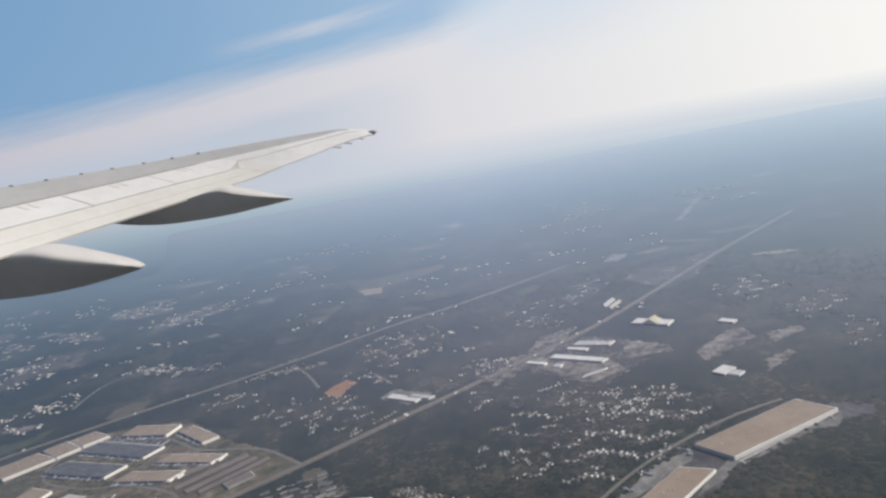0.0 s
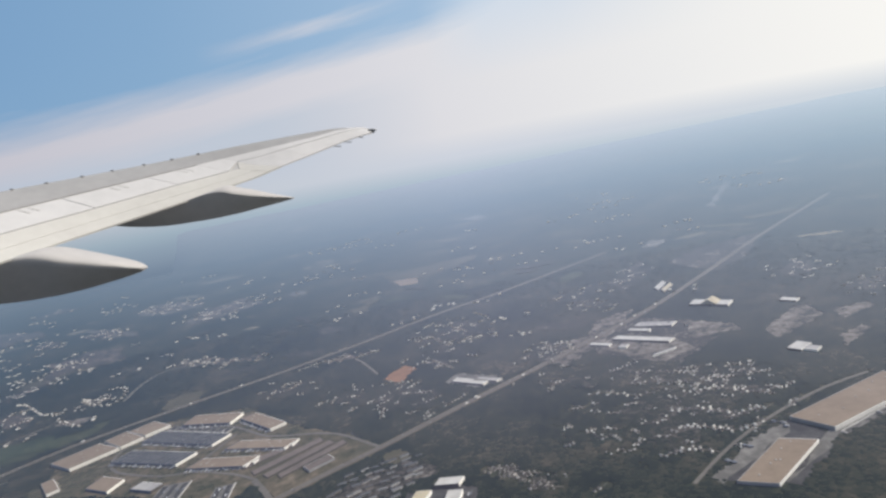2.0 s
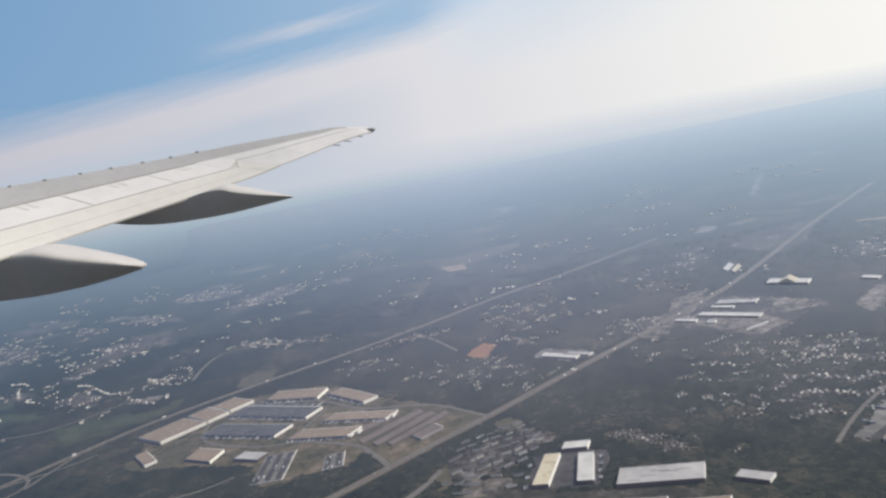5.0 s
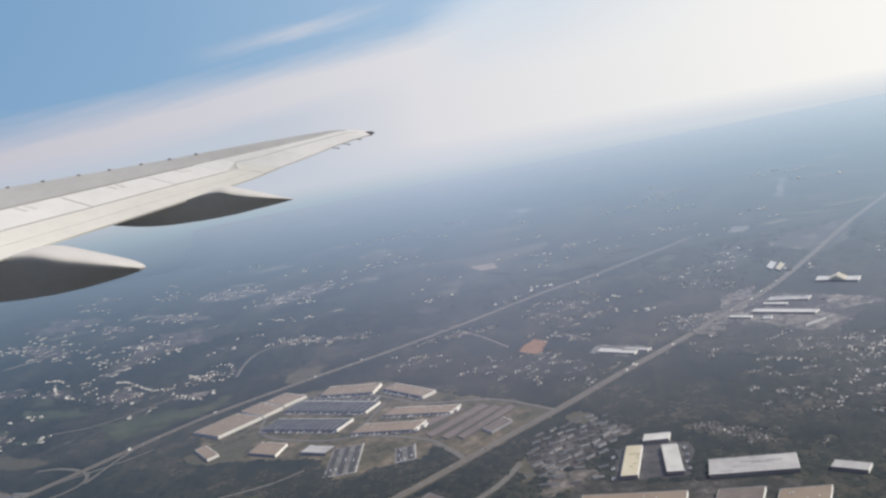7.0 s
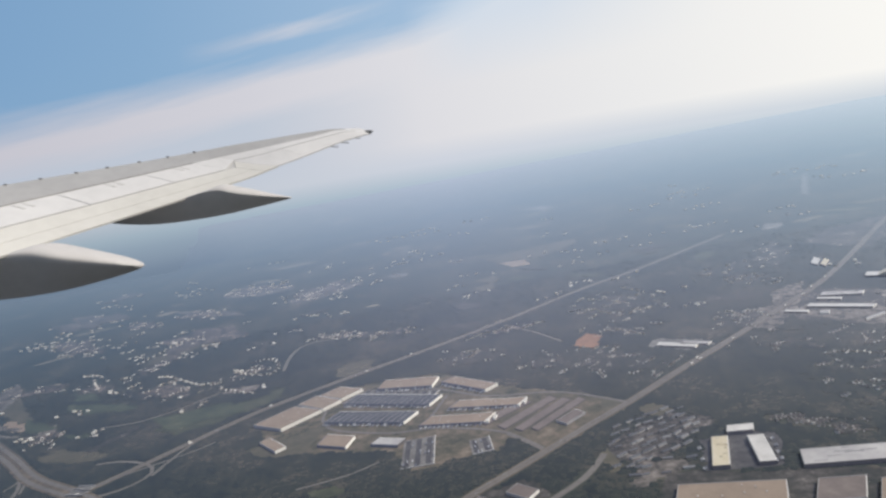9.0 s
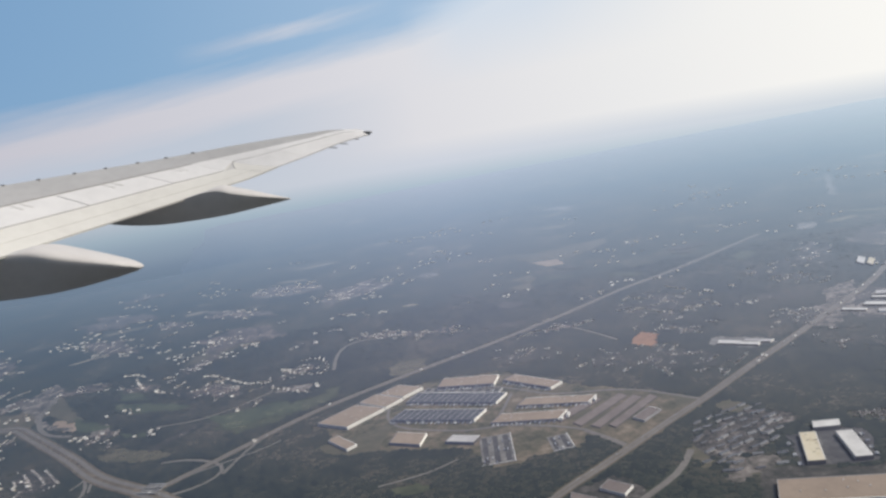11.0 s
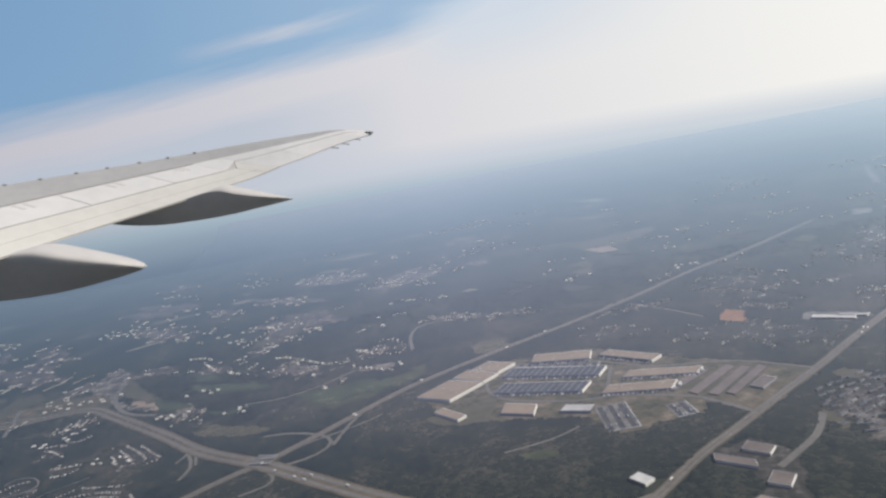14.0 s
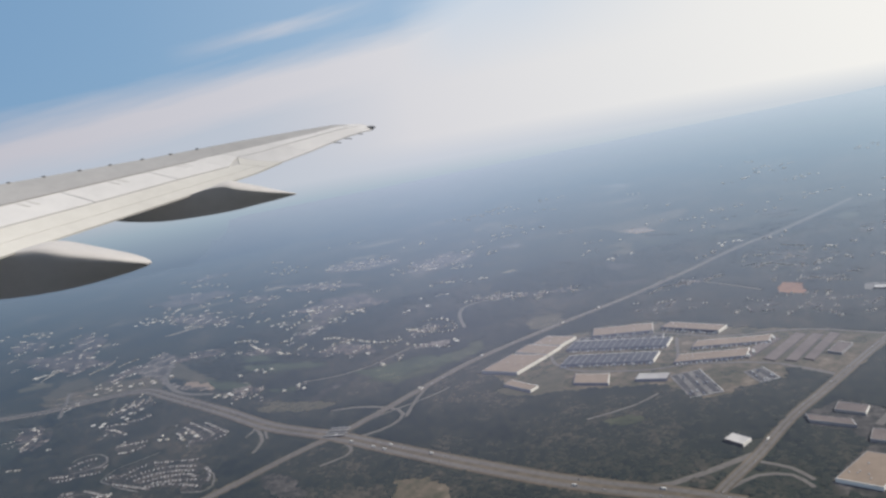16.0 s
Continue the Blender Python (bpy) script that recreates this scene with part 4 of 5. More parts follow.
warehouse(30.2, 117.4, 42.0, 17.5, 6.5, 1.0, roof_tan, "long tan flat-roofed warehouse with a white wall", -2.6)
lot(58.2, 129.7, -153.8, 28.4, 1.4, 0.05, lot_pale, "narrow truck apron along a warehouse wall")

# school and shopping centre
warehouse(-26.5, 186.2, -37.0, 11.5, 3.0, 0.7, roof_white, "long white-roofed school building beside houses")
warehouse(-21.3, 185.0, -32.0, 7.7, 2.2, 0.7, roof_pale, "pale-roofed school wing beside a paved lot", 0.8)
warehouse(25.9, 193.1, -37.2, 17.6, 3.1, 0.8, roof_white, "long white-roofed shopping centre", 0.7)
warehouse(13.7, 195.3, -37.6, 6.5, 2.0, 0.7, roof_white, "white-roofed shop row beside a paved lot")
warehouse(19.5, 190.3, -33.0, 2.4, 2.4, 0.7, roof_pale, "pale-roofed shop beside a paved lot")
warehouse(28.5, 180.6, 19.0, 7.3, 1.2, 0.5, roof_pale, "pale-roofed store beside a paved lot", 1.4)
warehouse(27.1, 201.2, -35.3, 6.8, 2.1, 0.7, roof_white, "white-roofed store beside a paved lot")
warehouse(32.7, 203.7, -28.1, 11.6, 3.8, 0.7, roof_pale, "pale-roofed store beside a paved lot", 0.8)
store_with_gable = warehouse(53.8, 213.6, -39.5, 12.5, 5.0, 0.9, roof_white, "white-roofed store with a raised gable").name
warehouse(46.5, 243.4, 53.7, 8.6, 2.7, 0.8, roof_white, "white-roofed hall beside a paved lot", 3.3)
warehouse(47.9, 239.7, 51.8, 8.5, 2.3, 0.8, roof_cream, "cream-roofed hall beside a paved lot", 2.8)
warehouse(58.9, 167.1, -52.6, 3.7, 5.4, 0.7, roof_white, "white-roofed store beside a paved lot")
warehouse(60.9, 164.2, -48.2, 3.1, 3.1, 0.7, roof_pale, "pale-roofed store beside a paved lot")
warehouse(73.9, 202.8, -47.2, 5.0, 3.0, 0.6, roof_white, "white-roofed store beside a paved lot")

front_gable = bpy.data.objects[store_with_gable]
gable = bmesh.new()
corners = [gable.verts.new(v) for v in ((-2.6, -2.0, 0.6), (2.6, -2.0, 0.6), (0, -2.0, 2.0), (-2.6, 2.4, 0.6), (2.6, 2.4, 0.6), (0, 2.4, 2.0))]
for q in ((0, 1, 2), (5, 4, 3), (0, 2, 5, 3), (1, 4, 5, 2), (0, 3, 4, 1)):
    gable.faces.new([corners[i] for i in q])
part("gable_roof", gable, roof_cream, front_gable, "pale raised gable roof")

# homes
home_row([(-87.9, 228.0), (-83.2, 231.5), (-80.3, 232.9), (-76.0, 232.3), (-70.7, 232.3)], "gable", 1.1, 0.6)
home_row([(-66.4, 230.3), (-63.4, 231.7), (-60.5, 233.3)], "gable", 1.1, 0.6)
home_row([(-54.4, 197.7), (-51.2, 199.5)], "gable", 1.1, 0.6)
home_row([(-50.1, 195.4), (-47.3, 197.3)], "gable", 1.1, 0.6)
home_row([(-47.0, 194.6), (-44.5, 196.8)], "gable", 1.1, 0.6)
home_row([(-55.1, 180.9), (-50.7, 184.4)], "gable", 1.1, 0.6)
home_row([(-39.7, 177.5), (-35.1, 180.3)], "gable", 1.1, 0.6)
home_row([(-34.1, 172.1), (-27.2, 178.4)], "gable", 1.1, 0.6)
home_row([(-39.6, 166.2), (-36.8, 169.5)], "gable", 1.1, 0.6)
home_row([(-90.3, 211.7), (-89.5, 216.1)], "gable", 1.1, 0.6)
home_row([(-87.3, 210.2), (-83.5, 214.6)], "gable", 1.1, 0.6)
home_row([(-69.0, 189.6), (-68.2, 194.7)], "gable", 1.1, 0.6)
home_row([(-43.4, 249.8), (-39.4, 254.3)], "gable", 1.1, 0.6)
home_row([(-49.0, 238.4), (-43.2, 238.9)], "gable", 1.1, 0.6)
home_row([(-38.6, 234.3), (-35.5, 227.3)], "gable", 1.1, 0.6)
home_row([(-30.1, 223.8), (-25.2, 228.8)], "gable", 1.1, 0.6)
home_row([(-23.7, 258.9), (-18.6, 249.7)], "gable", 1.1, 0.6)
home_row([(-38.7, 211.6), (-35.1, 205.9), (-31.7, 200.6)], "gable", 1.1, 0.6)
home_row([(-32.6, 245.3), (-26.6, 235.6)], "gable", 1.1, 0.6)
home_row([(-22.1, 244.0), (-17.9, 246.7)], "gable", 1.1, 0.6)
home_row([(-25.3, 133.9), (-23.0, 132.7)], "gable", 1.1, 0.6)
home_row([(-21.3, 130.5), (-19.3, 130.5), (-18.2, 129.6), (-17.5, 127.6)], "gable", 1.1, 0.6)
home_row([(-16.4, 123.8), (-12.8, 125.7)], "gable", 1.1, 0.6)
home_row([(-4.5, 118.9), (-1.5, 120.5)], "gable", 1.1, 0.6)
home_row([(-4.9, 148.4), (-3.3, 146.3)], "gable", 1.1, 0.6)
home_row([(-7.1, 138.2), (-4.2, 138.7)], "gable", 1.1, 0.6)
home_row([(-0.2, 144.3), (1.3, 143.3)], "gable", 1.1, 0.6)
home_row([(0.2, 137.9), (3.9, 139.3), (5.5, 136.5)], "gable", 1.1, 0.6)
home_row([(-244.7, 191.6), (-240.3, 187.0), (-236.2, 182.6), (-232.5, 177.8)], "trailer", 1.2, 0.55)
home_row([(-245.2, 188.3), (-241.5, 184.1), (-237.5, 179.1), (-234.4, 174.0)], "trailer", 1.2, 0.55)
home_row([(-239.6, 189.8), (-235.4, 185.3), (-232.1, 181.6), (-228.3, 177.5)], "trailer", 1.2, 0.55)
home_row([(-231.3, 174.1), (-230.1, 175.4), (-228.3, 176.0)], "trailer", 1.2, 0.55)
home_row([(-246.2, 184.9), (-242.8, 180.6)], "trailer", 1.2, 0.55)
home_row([(-239.0, 172.8), (-238.9, 176.5)], "trailer", 1.2, 0.55)
home_row([(-250.3, 190.1), (-247.8, 191.0)], "trailer", 1.2, 0.55)
patch([(-256.1, 161.2), (-255.0, 166.8), (-248.4, 168.6), (-232.7, 164.5), (-226.0, 156.0), (-223.6, 147.4), (-226.6, 145.3), (-240.7, 149.7), (-250.7, 155.4)], park_ground, "worn ground and lanes of a mobile home park", 0.025, 2)
patch([(-276.7, 167.5), (-278.7, 172.4), (-274.9, 175.5), (-271.7, 179.5), (-263.8, 177.2), (-260.5, 170.7), (-263.4, 166.2), (-272.0, 164.6)], park_ground, "worn ground and lanes of a mobile home park", 0.025, 2)
patch([(-266.7, 153.5), (-268.4, 159.4), (-260.2, 158.2), (-250.1, 151.4), (-249.6, 148.2)], park_ground, "worn ground and lanes of a mobile home park", 0.025, 2)
patch([(-272.6, 190.6), (-277.9, 204.8), (-268.5, 202.5), (-264.2, 208.4), (-261.0, 203.5), (-266.5, 198.7), (-263.6, 190.0)], park_ground, "worn ground and lanes of a mobile home park", 0.025, 2)
patch([(-264.1, 182.1), (-261.4, 186.0), (-254.6, 184.7), (-253.0, 178.4), (-259.4, 175.5)], park_ground, "worn ground and lanes of a mobile home park", 0.025, 2)
patch([(-279.6, 211.7), (-279.3, 217.1), (-276.0, 224.3), (-268.8, 223.0), (-268.4, 217.8), (-274.2, 209.3)], park_ground, "worn ground and lanes of a mobile home park", 0.025, 2)
patch([(-246.5, 184.4), (-246.6, 190.6), (-241.7, 191.6), (-229.4, 180.2), (-227.9, 175.9), (-232.6, 172.9), (-237.6, 171.6), (-241.3, 179.3)], park_ground, "worn ground and lanes of a mobile home park", 0.025, 2)
patch([(-310.6, 209.0), (-311.1, 217.3), (-304.1, 213.4), (-299.9, 204.1), (-305.1, 201.5)], park_ground, "worn ground and lanes of a mobile home park", 0.025, 2)
home_row([(-253.0, 161.3), (-249.4, 164.7), (-247.3, 166.0)], "trailer", 1.1, 0.5)
home_row([(-245.9, 166.4), (-238.9, 164.4), (-232.2, 163.1)], "trailer", 1.1, 0.5)
home_row([(-250.6, 159.2), (-245.8, 161.5), (-239.7, 161.7), (-231.5, 159.2)], "trailer", 1.1, 0.5)
home_row([(-247.7, 157.1), (-243.2, 158.8), (-237.1, 158.6), (-231.2, 156.7)], "trailer", 1.1, 0.5)
home_row([(-244.6, 155.7), (-239.2, 156.2), (-232.9, 155.4), (-229.5, 153.0)], "trailer", 1.1, 0.5)
home_row([(-241.4, 153.7), (-234.9, 152.8), (-228.5, 151.0)], "trailer", 1.1, 0.5)
home_row([(-242.8, 152.3), (-235.9, 151.5), (-227.0, 147.3)], "trailer", 1.1, 0.5)
home_row([(-257.4, 161.7), (-254.9, 163.1)], "trailer", 1.1, 0.5)
home_row([(-253.4, 158.0), (-245.5, 153.5), (-241.2, 151.0)], "trailer", 1.1, 0.5)
home_row([(-228.4, 157.4), (-225.7, 153.0), (-225.1, 149.2)], "trailer", 1.1, 0.5)
home_row([(-277.4, 170.1), (-271.0, 168.7)], "trailer", 1.1, 0.5)
home_row([(-267.1, 167.3), (-261.6, 167.4), (-261.0, 171.2)], "trailer", 1.1, 0.5)
home_row([(-273.0, 166.4), (-268.5, 166.3)], "trailer", 1.1, 0.5)
home_row([(-273.7, 173.7), (-270.4, 177.0), (-266.9, 177.4)], "trailer", 1.1, 0.5)
home_row([(-269.2, 171.4), (-267.0, 173.5)], "trailer", 1.1, 0.5)
home_row([(-267.1, 157.8), (-263.4, 157.1)], "trailer", 1.1, 0.5)
home_row([(-266.8, 155.1), (-261.9, 154.2)], "trailer", 1.1, 0.5)
home_row([(-260.5, 157.2), (-251.0, 151.2)], "trailer", 1.1, 0.5)
home_row([(-256.4, 152.1), (-250.8, 152.5)], "trailer", 1.1, 0.5)
home_row([(-276.4, 202.5), (-272.7, 202.6), (-268.3, 201.1)], "trailer", 1.1, 0.5)
home_row([(-275.4, 200.0), (-270.6, 197.2), (-265.1, 192.1)], "trailer", 1.1, 0.5)
home_row([(-273.1, 192.3), (-272.9, 196.5)], "trailer", 1.1, 0.5)
home_row([(-264.2, 183.6), (-259.4, 183.1), (-254.3, 183.2)], "trailer", 1.1, 0.5)
home_row([(-261.1, 177.8), (-256.4, 177.7), (-253.7, 180.1)], "trailer", 1.1, 0.5)
home_row([(-270.4, 204.1), (-265.5, 202.9), (-262.4, 205.8)], "trailer", 1.1, 0.5)
home_row([(-276.7, 212.2), (-275.6, 217.3), (-275.2, 223.4)], "trailer", 1.1, 0.5)
home_row([(-274.8, 216.9), (-270.9, 218.0), (-268.6, 221.3)], "trailer", 1.1, 0.5)
home_row([(-280.1, 213.3), (-277.8, 216.4)], "trailer", 1.1, 0.5)
home_row([(-263.5, 181.8), (-262.2, 185.7)], "trailer", 1.1, 0.5)
home_row([(-311.7, 212.3), (-309.2, 214.7), (-303.8, 211.6)], "trailer", 1.1, 0.5)
home_row([(-302.0, 204.2), (-302.0, 209.1)], "trailer", 1.1, 0.5)
home_row([(-313.7, 206.1), (-308.9, 206.2)], "trailer", 1.1, 0.5)
home_row([(-296.6, 181.6), (-291.6, 180.4)], "trailer", 1.1, 0.5)
home_row([(-304.0, 227.3), (-302.6, 230.6), (-300.3, 231.6)], "trailer", 1.1, 0.5)
home_row([(-281.2, 213.1), (-281.4, 219.2)], "gable", 0.95, 0.56)
home_row([(-277.8, 213.8), (-278.0, 221.5)], "gable", 0.95, 0.56)
home_row([(-275.5, 217.5), (-275.8, 223.4)], "gable", 0.95, 0.56)
home_row([(-272.2, 216.0), (-272.4, 222.8)], "gable", 0.95, 0.56)
home_row([(-275.7, 226.9), (-275.8, 230.6)], "gable", 0.95, 0.56)
home_row([(-269.8, 219.2), (-270.2, 224.3)], "gable", 0.95, 0.56)
home_row([(-305.5, 230.1), (-306.2, 234.5)], "gable", 0.95, 0.56)
home_row([(-301.5, 229.8), (-302.2, 234.7)], "gable", 0.95, 0.56)
home_row([(-302.2, 197.1), (-301.9, 203.1)], "gable", 0.95, 0.56)
home_row([(-302.5, 204.2), (-302.7, 209.6)], "gable", 0.95, 0.56)
home_row([(-317.2, 272.1), (-315.4, 275.9), (-313.0, 278.8), (-312.1, 286.9)], "gable", 0.95, 0.56)
home_row([(-305.6, 274.8), (-303.3, 279.2), (-299.6, 282.2)], "gable", 0.95, 0.56)
home_row([(-340.7, 276.2), (-340.1, 285.4), (-337.2, 288.2)], "gable", 0.95, 0.56)
home_row([(-293.2, 278.6), (-289.4, 281.6)], "gable", 0.95, 0.56)
home_row([(-212.1, 254.8), (-206.1, 252.0), (-199.6, 245.9), (-193.3, 239.5), (-187.5, 234.7), (-183.1, 234.1), (-178.6, 232.0)], "gable", 1.45, 0.62)
home_row([(-255.1, 276.9), (-248.0, 275.0), (-242.5, 270.1)], "gable", 1.45, 0.62)
home_row([(-231.9, 262.3), (-226.1, 261.8)], "gable", 1.45, 0.62)
home_row([(-229.0, 246.8), (-223.1, 243.5)], "gable", 1.45, 0.62)
home_row([(-245.9, 269.2), (-241.4, 261.4), (-236.1, 253.5)], "gable", 1.45, 0.62)
home_row([(-206.5, 241.2), (-205.4, 246.0), (-201.6, 244.4), (-198.9, 238.8)], "gable", 1.45, 0.62)
home_row([(-197.4, 228.4), (-194.4, 231.0), (-190.8, 233.4)], "gable", 1.45, 0.62)
home_row([(-178.3, 244.9), (-173.1, 241.7), (-168.9, 240.5), (-164.3, 239.7)], "gable", 1.45, 0.62)
home_row([(-211.6, 237.7), (-208.4, 239.0)], "gable", 1.45, 0.62)
home_row([(-221.0, 246.2), (-218.3, 252.1)], "gable", 1.45, 0.62)
street_row([(-177.6, 226.5), (-166.1, 216.8), (-160.8, 214.2)], 14)
street_row([(-177.2, 243.2), (-168.5, 235.4), (-159.6, 231.8), (-159.5, 242.0), (-164.8, 250.5), (-172.8, 250.8)], 28)
street_row([(-231.6, 280.2), (-228.0, 291.6), (-221.6, 306.9), (-211.3, 309.8)], 22)
street_row([(-151.0, 266.4), (-143.8, 266.8), (-134.2, 262.4), (-128.7, 257.2)], 14)
street_row([(3.1, 161.7), (8.1, 161.9), (13.8, 156.8), (20.1, 157.1)], 12)
street_row([(16.3, 136.1), (22.4, 136.4), (27.2, 131.9), (33.5, 133.3)], 22)
street_row([(19.2, 144.8), (25.4, 144.3), (31.5, 138.8), (38.9, 139.4)], 22)
street_row([(24.8, 153.5), (32.7, 152.6), (38.9, 147.1), (45.4, 147.3)], 20)
street_row([(11.3, 126.9), (17.1, 127.9), (22.0, 124.7)], 14)
homes(-300.2, 203.4, 9.2, 0.5, 9.3, -16.5, 8, "gable")
homes(-297.2, 260.5, 7.6, 9.3, 4.7, -9.5, 24, "gable")
homes(-268.8, 267.3, 17.5, -2.3, 2.7, -8.1, 12, "gable")
homes(-236.9, 254.7, 14.5, -3.7, 2.2, -7.7, 14, "gable")
homes(-172.4, 238.2, 13.2, 4.2, 0.4, -6.8, 28, "gable")
homes(-219.2, 274.0, 10.7, 14.6, 2.4, -7.6, 30, "gable")
homes(-289.9, 339.8, 25.4, -15.9, 8.6, -24.8, 70, "gable")
homes(-349.8, 338.9, 20.0, -7.7, 12.7, -24.7, 34, "gable")
homes(-394.1, 358.2, 17.5, -6.0, 13.6, -22.3, 22, "gable")
homes(-346.7, 304.8, 36.3, -14.3, 13.3, -24.1, 40, "gable")
homes(-265.3, 363.2, 14.1, -6.2, 3.5, -12.0, 26, "gable")
homes(-211.5, 408.4, 25.3, -5.0, 2.3, -18.4, 90, "gable")
homes(-164.0, 367.3, 24.9, 6.7, 0.5, -19.5, 90, "gable")
homes(-233.1, 362.9, 18.6, -8.7, 2.7, -13.4, 36, "gable")
homes(-129.9, 260.4, 13.4, -9.1, -0.4, -5.8, 22, "gable")
homes(-331.1, 480.0, 18.9, 7.4, 5.7, -15.6, 14, "gable")
homes(-231.7, 207.4, 7.6, 0.4, 2.2, -7.3, 18, "gable")
homes(-319.0, 407.6, 32.9, -2.5, 13.7, -35.4, 16, "gable")
homes(-213.2, 305.8, 30.1, -0.0, 3.6, -25.2, 16, "gable")
homes(-30.4, 238.6, 16.5, -7.5, -3.9, -14.5, 60, "gable")
homes(-69.5, 232.0, 11.9, 2.8, -0.1, -4.1, 24, "gable")
homes(-52.8, 186.9, 21.7, -10.4, -1.4, -13.2, 60, "gable")
homes(-40.0, 210.0, 10.7, -7.7, -1.1, -5.5, 20, "gable")
homes(-87.3, 210.5, 13.0, -3.0, 0.4, -9.0, 24, "gable")
homes(-141.6, 266.5, 12.4, -4.3, 1.5, -7.0, 30, "gable")
homes(-119.3, 256.4, 18.4, -3.5, 0.9, -6.5, 22, "gable")
homes(-0.4, 202.0, 6.0, -2.6, -2.4, -6.1, 26, "gable")
homes(-18.7, 131.9, 4.6, -3.6, -1.4, -2.5, 24, "gable")
homes(-12.8, 125.6, 5.2, -1.0, -1.7, -3.2, 14, "gable")
homes(20.6, 145.7, 24.4, -6.1, -9.5, -19.9, 130, "gable")
homes(17.6, 167.9, 31.5, -13.7, -1.6, -10.4, 60, "gable")
homes(20.0, 236.5, 9.7, -3.1, -0.7, -9.1, 30, "gable")
homes(93.9, 234.9, 11.1, -5.6, -5.2, -13.2, 34, "gable")
homes(101.0, 203.4, 11.3, 2.0, -5.8, -12.6, 34, "gable")
homes(99.9, 178.4, 3.9, -2.8, -6.4, -11.5, 20, "gable")
homes(41.9, 266.4, 13.6, 9.5, -2.2, -17.4, 30, "gable")
homes(-2.0, 198.6, 10.7, 1.9, 0.0, -8.5, 26, "gable")
homes(-32.3, 218.2, 12.1, -9.6, 1.0, -10.5, 14, "gable")
homes(-49.5, 137.0, 11.1, 4.4, -0.6, -10.2, 58, "block")
homes(-52.3, 123.0, 6.9, -0.1, -1.2, -4.1, 8, "block")
homes(34.6, 160.2, 13.3, -3.5, -3.1, -6.4, 50, "gable")
homes(19.6, 255.4, 17.1, 5.1, -2.6, -11.9, 26, "gable")
homes(-202.4, 232.7, 24.4, -8.5, 6.9, -10.4, 16, "gable")

# ---- homes: the nearest are things of their own, the rest one mesh ----


def home_shape(kind):
    """Walls and roof of one home, as vertices and faces, about its centre."""
    if kind == "block":
        l, w, h, r = 1.35, 0.38, 0.36, 0.18
    elif kind == "trailer":
        l, w, h, r = 0.56, 0.29, 0.30, 0.10
    else:
        l, w, h, r = 0.52, 0.40, 0.48, 0.24
    o = 0.06
    wall_v = [(-l, -w, 0), (l, -w, 0), (l, w, 0), (-l, w, 0), (-l, -w, h), (l, -w, h), (l, w, h), (-l, w, h), (-l, 0, h + r), (l, 0, h + r)]
    wall_f = [(0, 1, 5, 4), (2, 3, 7, 6), (1, 2, 6, 9, 5), (3, 0, 4, 8, 7)]
    roof_v = [(-l - o, -w - o, h - 0.03), (l + o, -w - o, h - 0.03), (l + o, 0, h + r + 0.03), (-l - o, 0, h + r + 0.03), (-l - o, w + o, h - 0.03), (l + o, w + o, h - 0.03)]
    roof_v += [(a, b, c + 0.05) for a, b, c in roof_v]
    roof_f = [(6, 7, 8, 9), (9, 8, 11, 10), (0, 3, 2, 1), (3, 4, 5, 2), (0, 1, 7, 6), (4, 10, 11, 5), (1, 2, 8, 7), (2, 5, 11, 8), (0, 6, 9, 3), (3, 9, 10, 4)]
    return wall_v, wall_f, roof_v, roof_f


NAMES = {"gable": ("house", "small pale house with a pitched shingle roof among trees"), "trailer": ("mobile_home", "white mobile home in a close row"), "block": ("apartment_block", "grey pitched-roof apartment block beside parking")}
home_mesh = {}
for kind in NAMES:
    wv, wf, rv, rf = home_shape(kind)
    home_mesh[kind] = (mesh_of(kind + "_wall", wv, wf, [wall_house]), mesh_of(kind + "_roof", rv, rf, [{"gable": roof_house, "trailer": roof_pale, "block": roof_grey}[kind]]))
# hamlets strewn over the far woods
rng = random.Random(41)
for k in range(95):
    az, rad = radians(rng.uniform(-46, 30)), rng.uniform(230, 540)
    if az < radians(-20) and rad > 560:
        continue
    hx, hy, turn = -77 + rad * math.sin(az), rad * math.cos(az), rng.uniform(-35, 35)
    for q in range(rng.randint(3, 9)):
        u, v = rng.uniform(-1, 1) * rad * 0.03, rng.uniform(-1, 1) * rad * 0.012
        c, d = math.cos(radians(turn)), math.sin(radians(turn))
        home_spots.append((hx + u * c - v * d, hy + u * d + v * c, turn, 0.55 + rad / 1100, "gable", rad))
home_spots.sort(key=lambda s: s[5])
near_left = {"gable": 300, "trailer": 210, "block": 60}
far_v, far_f, far_i = [], [], []
for x, y, turn, size, kind, far in home_spots:
    m = pose(x, y, 0, 0, 0, turn) @ Matrix.Scale(size, 4)
    if near_left[kind] > 0:
        near_left[kind] -= 1
        name, label = NAMES[kind]
        ob = tagged(new(name), label, name.replace("_", " "), "homes in the suburb")
        ob.matrix_world = m
        link("wall", home_mesh[kind][0], ob)
        link("roof", home_mesh[kind][1], ob)
    else:
        wv, wf, rv, rf = home_shape(kind)
        # pale picks the brightened far roof, more often beyond 280
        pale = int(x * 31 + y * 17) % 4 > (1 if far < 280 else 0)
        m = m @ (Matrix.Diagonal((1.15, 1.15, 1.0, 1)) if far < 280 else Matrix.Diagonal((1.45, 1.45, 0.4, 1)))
        for vs, fs, k in ((wv, wf, 0), (rv, rf, 1)):
            base = len(far_v)
            far_v += [tuple(m @ Vector(v)) for v in vs]
            far_f += [tuple(base + q for q in f) for f in fs]
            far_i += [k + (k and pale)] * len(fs)
